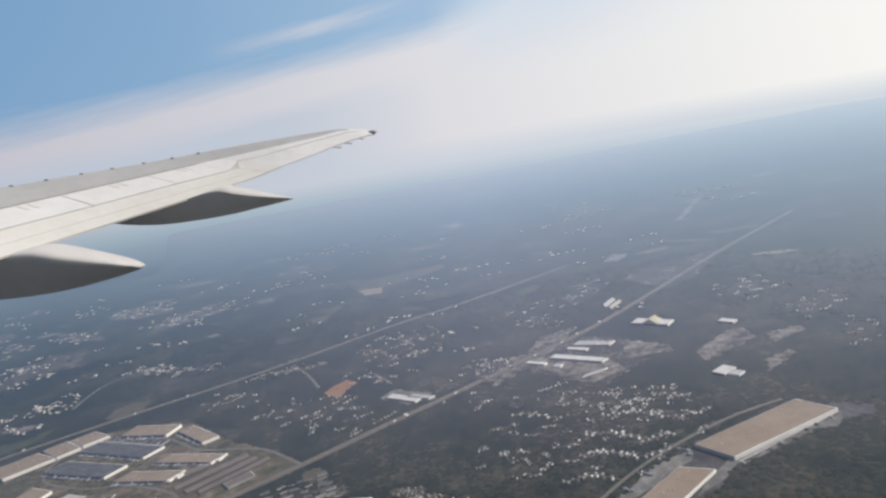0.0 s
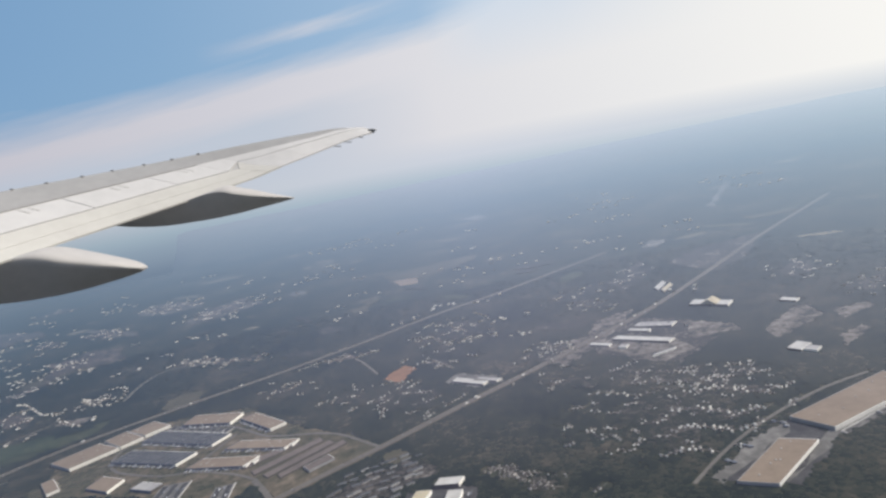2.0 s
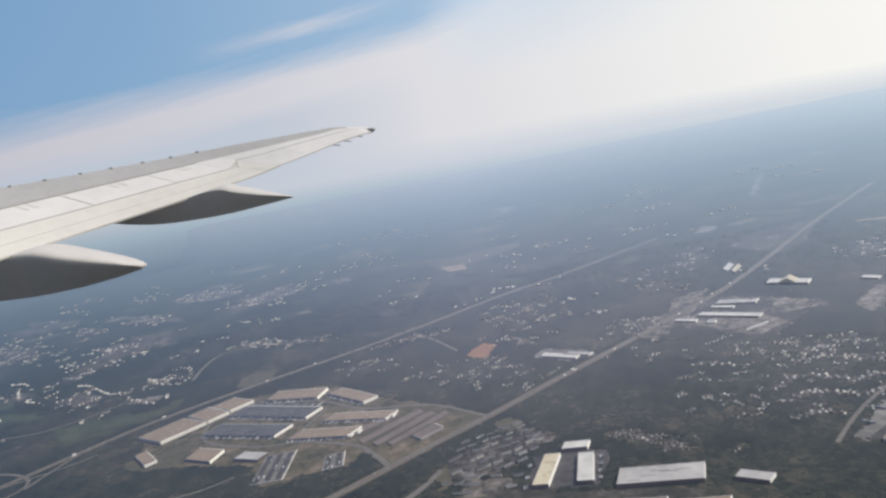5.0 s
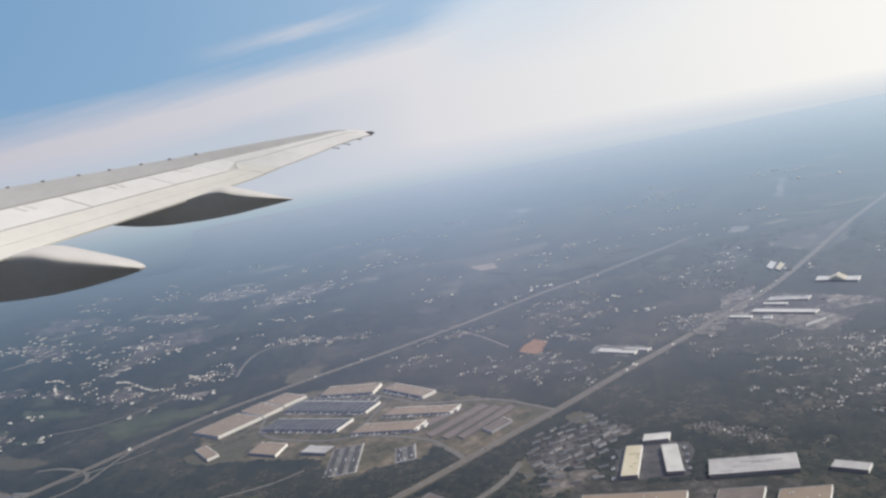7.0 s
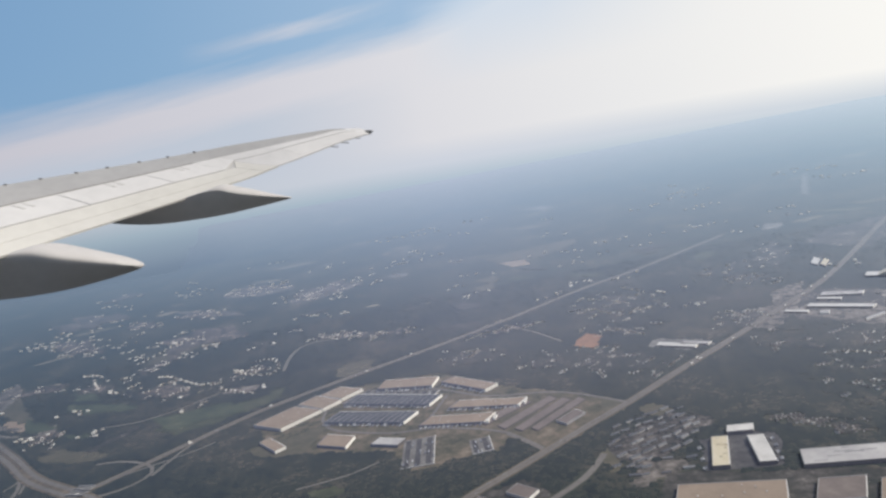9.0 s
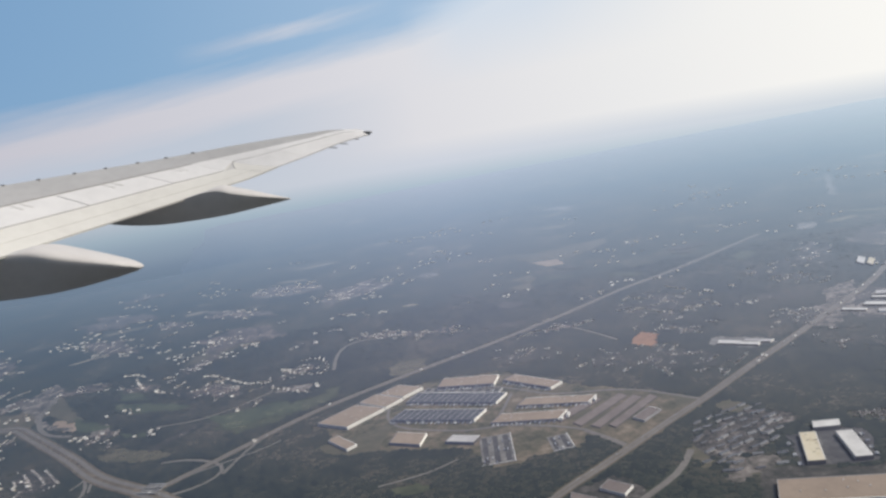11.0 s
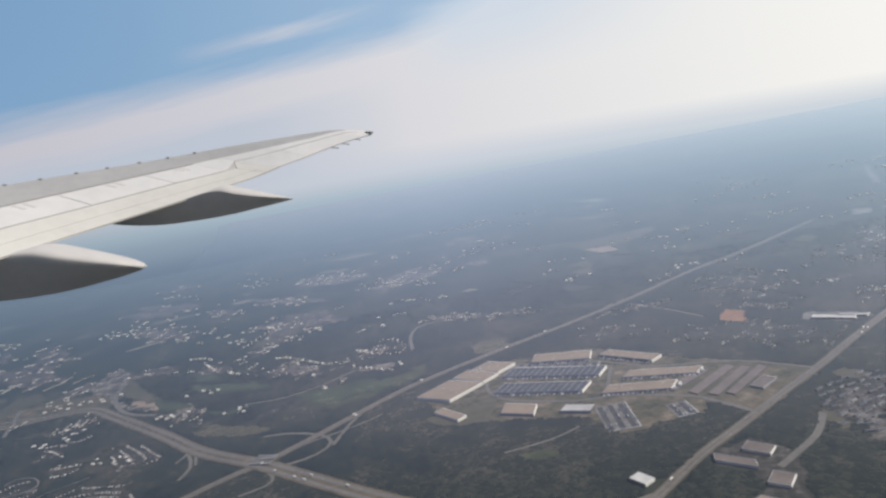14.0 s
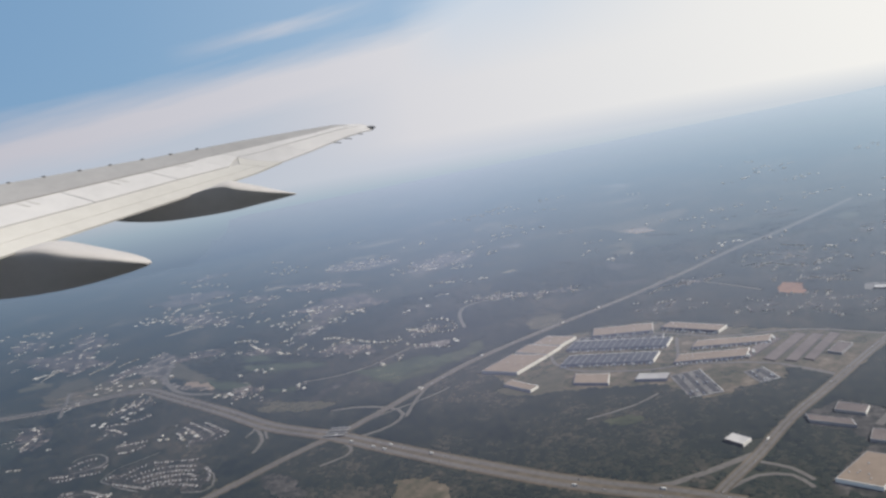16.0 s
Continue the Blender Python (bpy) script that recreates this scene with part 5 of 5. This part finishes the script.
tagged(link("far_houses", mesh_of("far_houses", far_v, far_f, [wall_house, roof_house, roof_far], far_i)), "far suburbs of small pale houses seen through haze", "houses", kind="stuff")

# ---- rough fields and cut strips between the woods, nearer by ----
rng = random.Random(77)
for k in range(46):
    az, rad = radians(rng.uniform(-44, 34)), rng.uniform(165, 330)
    fx, fy, turn = -77 + rad * math.sin(az), rad * math.cos(az), rng.uniform(-60, 60)
    la, lb = rng.uniform(4, 11), rng.uniform(1.5, 5)
    cell = chart[int(fy - GY0) - 4:int(fy - GY0) + 5, int(fx - GX0) - 4:int(fx - GX0) + 5]
    if cell.any():
        continue
    m = pose(fx, fy, 0, 0, 0, turn)
    rim = [tuple((m @ Vector((la * math.cos(a), lb * math.sin(a), 0))).xy) for a in [q * math.pi / 5 for q in range(10)]]
    patch(rim, (grass, suburb_ground, suburb_ground)[k % 3], "small rough clearing in the woods", 0.01)

# ---- trailers in the lots, cars on the roads ----


def semi_trailer():
    ob = tagged(new("semi_trailer"), "pale box trailer parked in a row", "trailer", "trailers in the lots")
    part("box", block(-0.5, -0.1, 0.09, 0.5, 0.1, 0.3, 0.01), trailer_white, ob)
    for sx in (-0.4, -0.28):
        part("axle", block(sx - 0.04, -0.095, 0, sx + 0.04, 0.095, 0.09, 0.015), rubber, ob)
    part("landing_leg", block(0.3, -0.06, 0, 0.33, 0.06, 0.09), rubber, ob)
    return ob


def car():
    ob = tagged(new("car"), "car driving on pale asphalt", "car", "cars on the roads")
    part("body", block(-0.30, -0.12, 0.05, 0.30, 0.12, 0.14, 0.03), paint_car, ob)
    part("cabin", block(-0.17, -0.105, 0.14, 0.13, 0.105, 0.22, 0.03), glass_dark, ob)
    for sx in (-0.18, 0.18):
        for sy in (-0.12, 0.12):
            bm = bmesh.new()
            bmesh.ops.create_cone(bm, cap_ends=True, segments=10, radius1=0.05, radius2=0.05, depth=0.04, matrix=pose(sx, sy, 0.05, 90, 0, 0))
            part("wheel", bm, rubber, ob)
    return ob


def truck():
    ob = tagged(new("truck"), "white box truck on the road", "truck", "trucks on the roads")
    part("box", block(-0.7, -0.16, 0.12, 0.45, 0.16, 0.48, 0.015), wall_white, ob)
    part("cab", block(0.5, -0.15, 0.1, 0.8, 0.15, 0.38, 0.04), paint_car, ob)
    for sx in (-0.5, -0.3, 0.62):
        part("axle", block(sx - 0.06, -0.15, 0, sx + 0.06, 0.15, 0.12, 0.02), rubber, ob)
    return ob


def spread(first, poses):
    for i, m in enumerate(poses):
        if i == 0:
            first.matrix_world = m
        else:
            copy_thing(first, m.normalized())


for x, y in ((36.0, 132.2), (37.2, 131.0), (37.1, 129.5), (26.9, 125.1), (27.7, 124.4), (21.9, 120.9), (22.7, 120.0), (49.3, 128.1), (50.5, 128.6), (52.1, 129.2), (56.1, 131.0), (67.8, 136.4), (-43.0, 127.2), (-44.1, 122.8), (-44.9, 119.3), (-28.4, 125.9), (-29.0, 123.1), (-29.8, 120.6), (-30.4, 118.1), (-31.7, 117.6)):
    for k in range(2):
        trailers.insert(0, pose(x + 0.45 * k, y + 0.1 * k, 0.06, 0, 0, 118 if x > 0 else 80) @ Matrix.Identity(4))
spread(semi_trailer(), trailers[:290])
rng = random.Random(5)
car_spots, truck_spots = [], []
for line, width, z in road_lines[:3]:
    for a, b in zip(line, line[1:]):
        mid = (a + b) / 2
        if -260 < mid.x < 40 and mid.y < 240 and rng.random() < 0.75:
            t = (b - a).normalized()
            for way_sign in (1, -1):
                if rng.random() < 0.5:
                    p = mid + Vector((-t.y, t.x, 0)) * (width * 0.21 * way_sign)
                    m = pose(p.x, p.y, z + 0.055 if width > 8 else z + 0.02, 0, 0, math.degrees(math.atan2(t.y, t.x)) + (180 if way_sign > 0 else 0))
                    (truck_spots if rng.random() < 0.25 else car_spots).append(m)
small = Matrix.Diagonal((0.75, 0.75, 0.75, 1))
spread(car(), [m @ small for m in car_spots[:90]])
spread(truck(), [m @ small for m in truck_spots[:24]])

# ---- overpass where the freeway crosses the highway ----
bridge = tagged(new("overpass"), "pale concrete freeway overpass above the highway", "bridge")
bridge.matrix_world = pose(-194.0, 162.0, 0, 0, 0, -18) @ Matrix.Diagonal((0.5, 0.9, 0.9, 1))
part("deck", block(-6, -2.6, 0.25, 6, -0.4, 0.4, 0.02), lot_pale, bridge)
part("deck", block(-6, 0.4, 0.25, 6, 2.6, 0.4, 0.02), lot_pale, bridge)
for yy in (-2.6, -0.5, 0.4, 2.5):
    part("parapet", block(-6, yy, 0.4, 6, yy + 0.1, 0.55), roof_white, bridge)
for xx in (-5.9, 0, 5.9):
    part("pier", block(xx - 0.15, -2.5, 0.0, xx + 0.15, 2.5, 0.25), lot_pale, bridge)

# ---- aircraft wing ----
# its own axes: x aft, y outboard, z up; stations along the span, with the trailing and the leading edge
EDGES = [
    ((0, 0, 0), (-520, 0, 139)),
    ((97, 277, 86), (-402, 277, 219)),
    ((263, 548, 191), (-193, 548, 309)),
    ((473, 789, 304), (41, 789, 397)),
    ((640, 929, 388), (202, 929, 453)),
    ((724, 1004, 439), (315, 1004, 490)),
    ((826, 1092, 495), (507, 1092, 545)),
    ((968, 1222, 580), (751, 1222, 613)),
    ((1060, 1284, 620), (907, 1284, 650)),
    ((1100, 1345, 644), (1039, 1345, 665)),
]
CREST = [
    (0.264, 20.2, 0.564, 17.1),
    (0.272, 14.3, 0.573, 13.3),
    (0.283, 9.7, 0.591, 13.6),
    (0.283, 10.9, 0.605, 13.4),
    (0.305, -1.7, 0.651, 4.3),
    (0.308, -8.4, 0.654, 0.7),
    (0.368, 11.3, 0.584, 7.5),
    (0.353, 10.0, 0.564, 6.8),
    (0.488, 4.5, 0.802, -0.9),
    (0.333, 2.8, 0.781, 1.4),
]


def crest_line(s):
    """Four points of the upper skin at s: trailing edge, hinge, end of the bare nose skin, leading edge."""
    i = min(int(s), len(EDGES) - 2)
    k = s - i
    te = Vector(EDGES[i][0]).lerp(Vector(EDGES[i + 1][0]), k)
    le = Vector(EDGES[i][1]).lerp(Vector(EDGES[i + 1][1]), k)
    fh, hh, fg, hg = [a + (b - a) * k for a, b in zip(CREST[i], CREST[i + 1])]
    c = le - te
    up = Vector((c.z, 0, -c.x)).normalized()
    if up.z < 0:
        up.negate()
    return te, te + c * fh + up * hh, te + c * fg + up * hg, le, up


def wing_point(s, v, lift=0.0):
    """A point of the upper skin: v is 0 at the trailing edge, 1 at the hinge, 2 at the nose skin, 3 at the leading edge."""
    te, hinge, nose, le, up = crest_line(s)
    line = (te * 2 - hinge, te, hinge, nose, le, le * 2 - nose - up * (le - nose).length * 0.3)
    i = min(int(v), 2)
    t = v - i
    a, b, c, d = line[i:i + 4]
    q = 0.5 * (2 * b + (c - a) * t + (2 * a - 5 * b + 4 * c - d) * t * t + (3 * b - a - 3 * c + d) * t ** 3)
    q = q.lerp(b.lerp(c, t), 0.5)
    return q + up * lift


def closed(name, verts, faces, mat, parent, label, smooth=True, crisp=30):
    me = mesh_of(name, verts, faces, [mat], smooth=smooth)
    bm = bmesh.new()
    bm.from_mesh(me)
    bmesh.ops.recalc_face_normals(bm, faces=bm.faces)
    bm.to_mesh(me)
    bm.free()
    me.set_sharp_from_angle(angle=radians(crisp))
    return link(name, me, parent, label)


def wing_panel(name, s0, s1, v0, v1, thick, mat, parent, label="", lift=0.0, ns=6, nf=5):
    """A curved plate of skin with its own thickness; v0 and v1 may differ at the two ends of the span."""
    v0a, v1a = (v0 if isinstance(v0, tuple) else (v0, v0)), (v1 if isinstance(v1, tuple) else (v1, v1))
    top, faces = [], []
    for j in range(ns + 1):
        a = v0a[0] + (v0a[1] - v0a[0]) * j / ns
        b = v1a[0] + (v1a[1] - v1a[0]) * j / ns
        top += [(s0 + (s1 - s0) * j / ns, a + (b - a) * i / nf) for i in range(nf + 1)]
    verts = [wing_point(s, v, lift) for s, v in top] + [wing_point(s, v, lift - thick) for s, v in top]
    k, w = len(top), nf + 1
    for j in range(ns):
        for i in range(nf):
            q = (j * w + i, (j + 1) * w + i, (j + 1) * w + i + 1, j * w + i + 1)
            faces += [q, tuple(k + m for m in reversed(q))]
    edge = [i for i in range(w)] + [j * w + nf for j in range(1, ns + 1)] + [ns * w + i for i in range(nf - 1, -1, -1)] + [j * w for j in range(ns - 1, 0, -1)]
    for a, b in zip(edge, edge[1:] + edge[:1]):
        faces.append((a, b, k + b, k + a))
    return closed(name, verts, faces, mat, parent, label)


def wing_body(parent):
    """The closed box of the wing under its skin: upper face, round nose, belly."""
    rings, faces = [], []
    vs = [0.0, 0.5, 1.0, 1.5, 2.0, 2.5, 2.85, 3.0]
    for s in [i * 0.5 for i in range(2 * (len(EDGES) - 1) + 1)]:
        te, hinge, nose, le, up = crest_line(s)
        c = (le - te).length
        ring = [wing_point(s, v, -4.0) for v in vs]
        ring += [wing_point(s, v, -4.0 - 0.10 * c * math.sin(math.pi * (v / 3) ** 0.8)) for v in reversed(vs[1:-1])]
        rings.append(ring)
    k = len(rings[0])
    for j in range(len(rings) - 1):
        for i in range(k):
            faces.append((j * k + i, j * k + (i + 1) % k, (j + 1) * k + (i + 1) % k, (j + 1) * k + i))
    faces += [tuple(range(k)), tuple((len(rings) - 1) * k + i for i in reversed(range(k)))]
    return closed("wing_box", [v for r in rings for v in r], faces, wing_seam, parent, "dark grey wing structure under the skin panels")


def fairing(place, stations, half, parent, label, crisp, shoulder):
    """A canoe-shaped flap track fairing, from the tail forwards: along, top, shoulder and keel of each ring, in the wing's axes."""
    place, verts, faces = Vector(place), [], []
    fine = []
    for i in range(len(stations) - 1):
        p0, p1, p2, p3 = stations[max(i - 1, 0)], stations[i], stations[i + 1], stations[min(i + 2, len(stations) - 1)]
        for t in (0.0, 0.25, 0.5, 0.75):
            fine.append([0.5 * (2 * b + (c - a) * t + (2 * a - 5 * b + 4 * c - d) * t * t + (3 * b - a - 3 * c + d) * t ** 3) for a, b, c, d in zip(p0, p1, p2, p3)])
    fine.append(list(stations[-1]))
    tallest = 0.9 * max(f[1] - f[3] for f in fine)
    k = 32
    for x, top, mid, keel in fine:
        wide = half * min(1.0, ((top - keel) / tallest) ** 0.6)
        for q in range(k):
            ang = 2 * math.pi * q / k
            c, s = math.cos(ang), math.sin(ang)
            if s >= 0:
                y, z = c, mid + (top - mid) * s ** shoulder
            else:
                y, z = (1 - abs(s) ** 1.25) * (1 if c > 0 else -1), mid + (mid - keel) * s
            verts.append(place + Vector((x, 0.3 * x + y * wide, z)))
    for j in range(len(fine) - 1):
        for q in range(k):
            faces.append((j * k + q, j * k + (q + 1) % k, (j + 1) * k + (q + 1) % k, (j + 1) * k + q))
    faces += [tuple(reversed(range(k))), tuple((len(fine) - 1) * k + q for q in range(k))]
    return closed("flap_track_fairing", verts, faces, fairing_paint, parent, label, crisp=crisp)


wing = tagged(new("aircraft_wing"), "white and grey airliner wing with two grey flap fairings", "wing")
wing.matrix_world = pose(-1562.7, 1927.1, -54.6, -9.811, 11.055, -0.347)
wing_body(wing)
wing_panel("leading_edge_skin", 0.0, 8.4, 2.02, 2.97, 6, wing_grey, wing, "bare grey metal leading skin", ns=34, nf=8)
for s0, s1 in ((0.0, 0.95), (0.95, 2.0), (2.0, 3.0), (3.0, 4.1)):
    wing_panel("spoiler", s0 + 0.007, s1 - 0.007, 1.03, 1.93, 6, wing_white, wing, lift=1.5)
for sm in (0.5, 0.6, 1.52, 1.62, 2.52, 2.62, 3.6, 3.72):
    wing_panel("hinge_cover", sm - 0.014, sm + 0.014, 1.60, 1.90, 3, wing_mark, wing, "small grey hinge cover", lift=2.6, ns=2, nf=3)
wing_panel("fixed_skin", 4.112, 5.0, (1.03, 1.5), 1.985, 6, wing_white, wing, "white fixed wing skin outboard of the spoilers", lift=1.0, ns=8)
wing_panel("outer_skin", 5.0, 6.0, (1.53, 1.03), 1.985, 6, wing_white, wing, "white outer wing skin", lift=1.0, ns=6)
wing_panel("outer_skin", 6.0, 8.4, 1.05, 1.985, 6, wing_white, wing, "white outer wing skin", lift=1.0, ns=10)
wing_panel("flap", 0.0, 4.45, 0.43, 0.985, 8, wing_cream, wing, "cream painted flap", ns=16)
wing_panel("flap_trailing_section", 0.0, 4.45, 0.0, 0.422, 8, wing_cream, wing, "cream painted flap", ns=16, lift=-0.6)
wing_panel("flap_end_plate", 4.465, 4.988, 0.0, (0.99, 1.48), 8, wing_cream, wing, "cream painted fixed panel beside the flap", ns=4)
wing_panel("aileron", 5.0, 6.0, 0.0, (1.505, 0.99), 6, wing_white, wing, "white aileron", ns=6, nf=8)
wing_panel("aileron", 6.005, 8.4, 0.0, 0.98, 6, wing_white, wing, "white aileron", ns=10)
wing_panel("wing_tip", 8.41, 8.99, 0.0, 2.97, 8, wing_white, wing, "white rounded wing tip")
fairing((493.0, 827.0, 300.0), [(306, -6, -10, -12), (281, -2, -9, -20), (218, 10, -9, -39), (151, 24, -6, -58), (97, 33, -1, -74), (49, 39, 7, -86), (0, 14, 0, -97), (-63, -13, -22, -109), (-167, -52, -64, -126), (-249, -84, -93, -132), (-328, -112, -116, -131), (-382, -122, -124, -126)], 88, wing, "grey painted flap track fairing with a pointed tail", 40, 1.0)
fairing((125.0, 327.0, 50.0), [(261, -33, -39, -43), (254, -25, -37, -50), (233, -14, -35, -58), (202, -4, -30, -70), (168, 5, -26, -81), (83, 25, -14, -107), (0, 42, 0, -127), (-41, 29, 2, -134), (-81, 14, -4, -141), (-161, -14, -28, -150), (-254, -49, -62, -155), (-345, -83, -94, -144), (-419, -97, -100, -106)], 130, wing, "grey painted flap track fairing with a blunt tail", 80, 0.9)
tip_light = part("tip_light", block(-22, -10, -7, 14, 10, 6, 4), lamp_glass, wing, "dark glass lamp on the wing tip")
tip_light.matrix_basis = pose(1087, 1337, 647, 0, -4, 0)
part("lamp_cap", block(14, -8, -5, 22, 8, 6, 3), wing_white, tip_light, "white lamp cap")
for s in (2.0, 2.35, 2.73, 3.12, 3.71, 4.4, 5.14):
    p = wing_point(s, 2.95)
    knob = part("vortex_generator", block(-7, -4, -3, 7, 4, 4, 1), wing_dark, wing)
    knob.matrix_basis = pose(p.x, p.y, p.z, 0, -8, 0)
for x, y, z in [(921.0, 1187.0, 551.0), (965.0, 1227.0, 576.0), (1013.0, 1267.0, 605.0)]:
    rod = part("static_wick", block(-4, -2, -2, 40, 2, 2, 1), wing_dark, wing)
    rod.matrix_basis = pose(x, y, z, 0, 4, 0)

# ---- ground ----


def dip(x, y):
    """The land is level round the flight's way and falls away far out."""
    k = min(max((x + 0.5 * y - 8) / 45, 0), 1)
    edge = 545 + 490 * k * k * (3 - 2 * k)
    d = max(0.0, max(y, math.hypot(x + 77, y) - 180) - edge)
    return -(d * d / 800 if d < 128 else 20.48 + (d - 128) * 0.2)


verts, faces = [(-77, 0, 0)], []
rings = [40, 80, 120, 160, 200, 240, 280, 320, 360, 400, 440, 480, 520, 550, 580, 610, 640, 680, 720, 780, 840, 900, 960, 1020, 1060, 1100, 1140, 1180, 1240, 1320, 1450, 1700, 2200, 3000, 4000, 4900]
SIDES = 360
for rad in rings:
    for i in range(SIDES):
        a = 2 * math.pi * i / SIDES
        x, y = -77 + rad * math.sin(a), rad * math.cos(a)
        verts.append((x, y, dip(x, y)))
faces += [(0, 1 + (i + 1) % SIDES, 1 + i) for i in range(SIDES)]
for j in range(len(rings) - 1):
    for i in range(SIDES):
        a, b = 1 + j * SIDES + i, 1 + j * SIDES + (i + 1) % SIDES
        faces.append((a, b, b + SIDES, a + SIDES))
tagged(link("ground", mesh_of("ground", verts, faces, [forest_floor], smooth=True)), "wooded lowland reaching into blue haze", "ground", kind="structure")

# far clearings: small fields and cut strips, one sheet each, in one mesh
field_v, field_f = [], []
for k in range(210):
    az, rad = radians(rng.uniform(-46, 36)), 230 + 700 * rng.random() ** 1.3
    fx, fy, turn = -77 + rad * math.sin(az), rad * math.cos(az), rng.uniform(-50, 50)
    if dip(fx - 45, fy + 25) < 0:
        continue
    la, lb, c, d = rad * rng.uniform(0.008, 0.036), rad * rng.uniform(0.003, 0.010), math.cos(radians(turn)), math.sin(radians(turn))
    base, m = len(field_v), 12
    for q in range(m):
        a = 2 * math.pi * q / m
        r = rng.uniform(0.65, 1.15)
        field_v.append((fx + r * (la * math.cos(a) * c - lb * math.sin(a) * d), fy + r * (la * math.cos(a) * d + lb * math.sin(a) * c), 0.006 + 0.00003 * k))
    field_f.append(tuple(range(base, base + m)))
tagged(link("far_clearings", mesh_of("far_clearings", field_v, field_f, [clearing])), "small far clearings and fields in the woods", "fields", kind="stuff")

# ---- woods: lumpy crowns, dense near the flight's way, off roads, roofs and yards ----
ico = bmesh.new()
bmesh.ops.create_icosphere(ico, subdivisions=1, radius=1.0)
ICO_V = np.array([v.co[:] for v in ico.verts])
ICO_F = np.array([[v.index for v in f.verts] for f in ico.faces])
ico.free()


def woods(name, x0, x1, y0, y1, step, size, label, seed):
    g = np.random.default_rng(seed)
    xs, ys = np.meshgrid(np.arange(x0, x1, step), np.arange(y0, y1, step))
    x = xs.ravel() + g.uniform(-0.5, 0.5, xs.size) * step
    y = ys.ravel() + g.uniform(-0.5, 0.5, ys.size) * step
    az = np.degrees(np.arctan2(x + 77, y))
    ok = (np.degrees(np.arctan2(x + 168, y)) > -40) & (np.degrees(np.arctan2(x - 14, y)) < 40)
    cell = chart[np.clip((y - GY0).astype(int), 0, GNY - 1), np.clip((x - GX0).astype(int), 0, GNX - 1)]
    thin = g.uniform(0, 1, x.size)
    clump = np.array([noise.noise((a * 0.03, b * 0.03, 1.7)) for a, b in zip(x, y)])
    grove = np.array([noise.noise((a * 0.22, b * 0.22, 4.1)) for a, b in zip(x, y)])
    ok &= (cell == 0) & (thin < 0.98 + 0.3 * clump) | (cell == 2) & (thin < 0.5)
    ok &= g.uniform(0, 1, x.size) < np.clip((345 - np.hypot(x + 77, y)) / 110, 0, 1)
    x, y, clump, grove = x[ok], y[ok], clump[ok], grove[ok]
    k = len(x)
    if not k:
        return
    rad = size * g.uniform(0.8, 1.1, k) * (1 + 0.5 * (g.uniform(0, 1, k) < 0.12))
    tall = rad * g.uniform(0.7, 1.15, k)
    turn = g.uniform(0, 6.283, k)
    v = np.repeat(ICO_V[None], k, 0) * (1 + g.uniform(-0.18, 0.18, (k, len(ICO_V), 1)))
    c, s = np.cos(turn)[:, None], np.sin(turn)[:, None]
    vx = (v[..., 0] * c - v[..., 1] * s) * rad[:, None] + x[:, None]
    vy = (v[..., 0] * s + v[..., 1] * c) * rad[:, None] + y[:, None]
    vz = v[..., 2] * tall[:, None] * 0.15 + (tall * 0.01 + 0.07 * np.clip(grove + 0.2, 0, 0.6) + 0.05 * np.clip(clump + 0.25, 0, 0.6))[:, None]
    co = np.stack([vx, vy, vz], -1).reshape(-1, 3)
    tri = (ICO_F[None] + (np.arange(k) * len(ICO_V))[:, None, None]).reshape(-1)
    me = bpy.data.meshes.new(name)
    me.vertices.add(len(co))
    me.vertices.foreach_set("co", co.ravel())
    me.loops.add(len(tri))
    me.loops.foreach_set("vertex_index", tri)
    me.polygons.add(len(tri) // 3)
    me.polygons.foreach_set("loop_start", np.arange(0, len(tri), 3))
    me.polygons.foreach_set("use_smooth", np.zeros(len(tri) // 3, bool))
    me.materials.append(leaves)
    me.update(calc_edges=True)
    me.validate()
    tagged(link(name, me), label, "woods", kind="stuff")


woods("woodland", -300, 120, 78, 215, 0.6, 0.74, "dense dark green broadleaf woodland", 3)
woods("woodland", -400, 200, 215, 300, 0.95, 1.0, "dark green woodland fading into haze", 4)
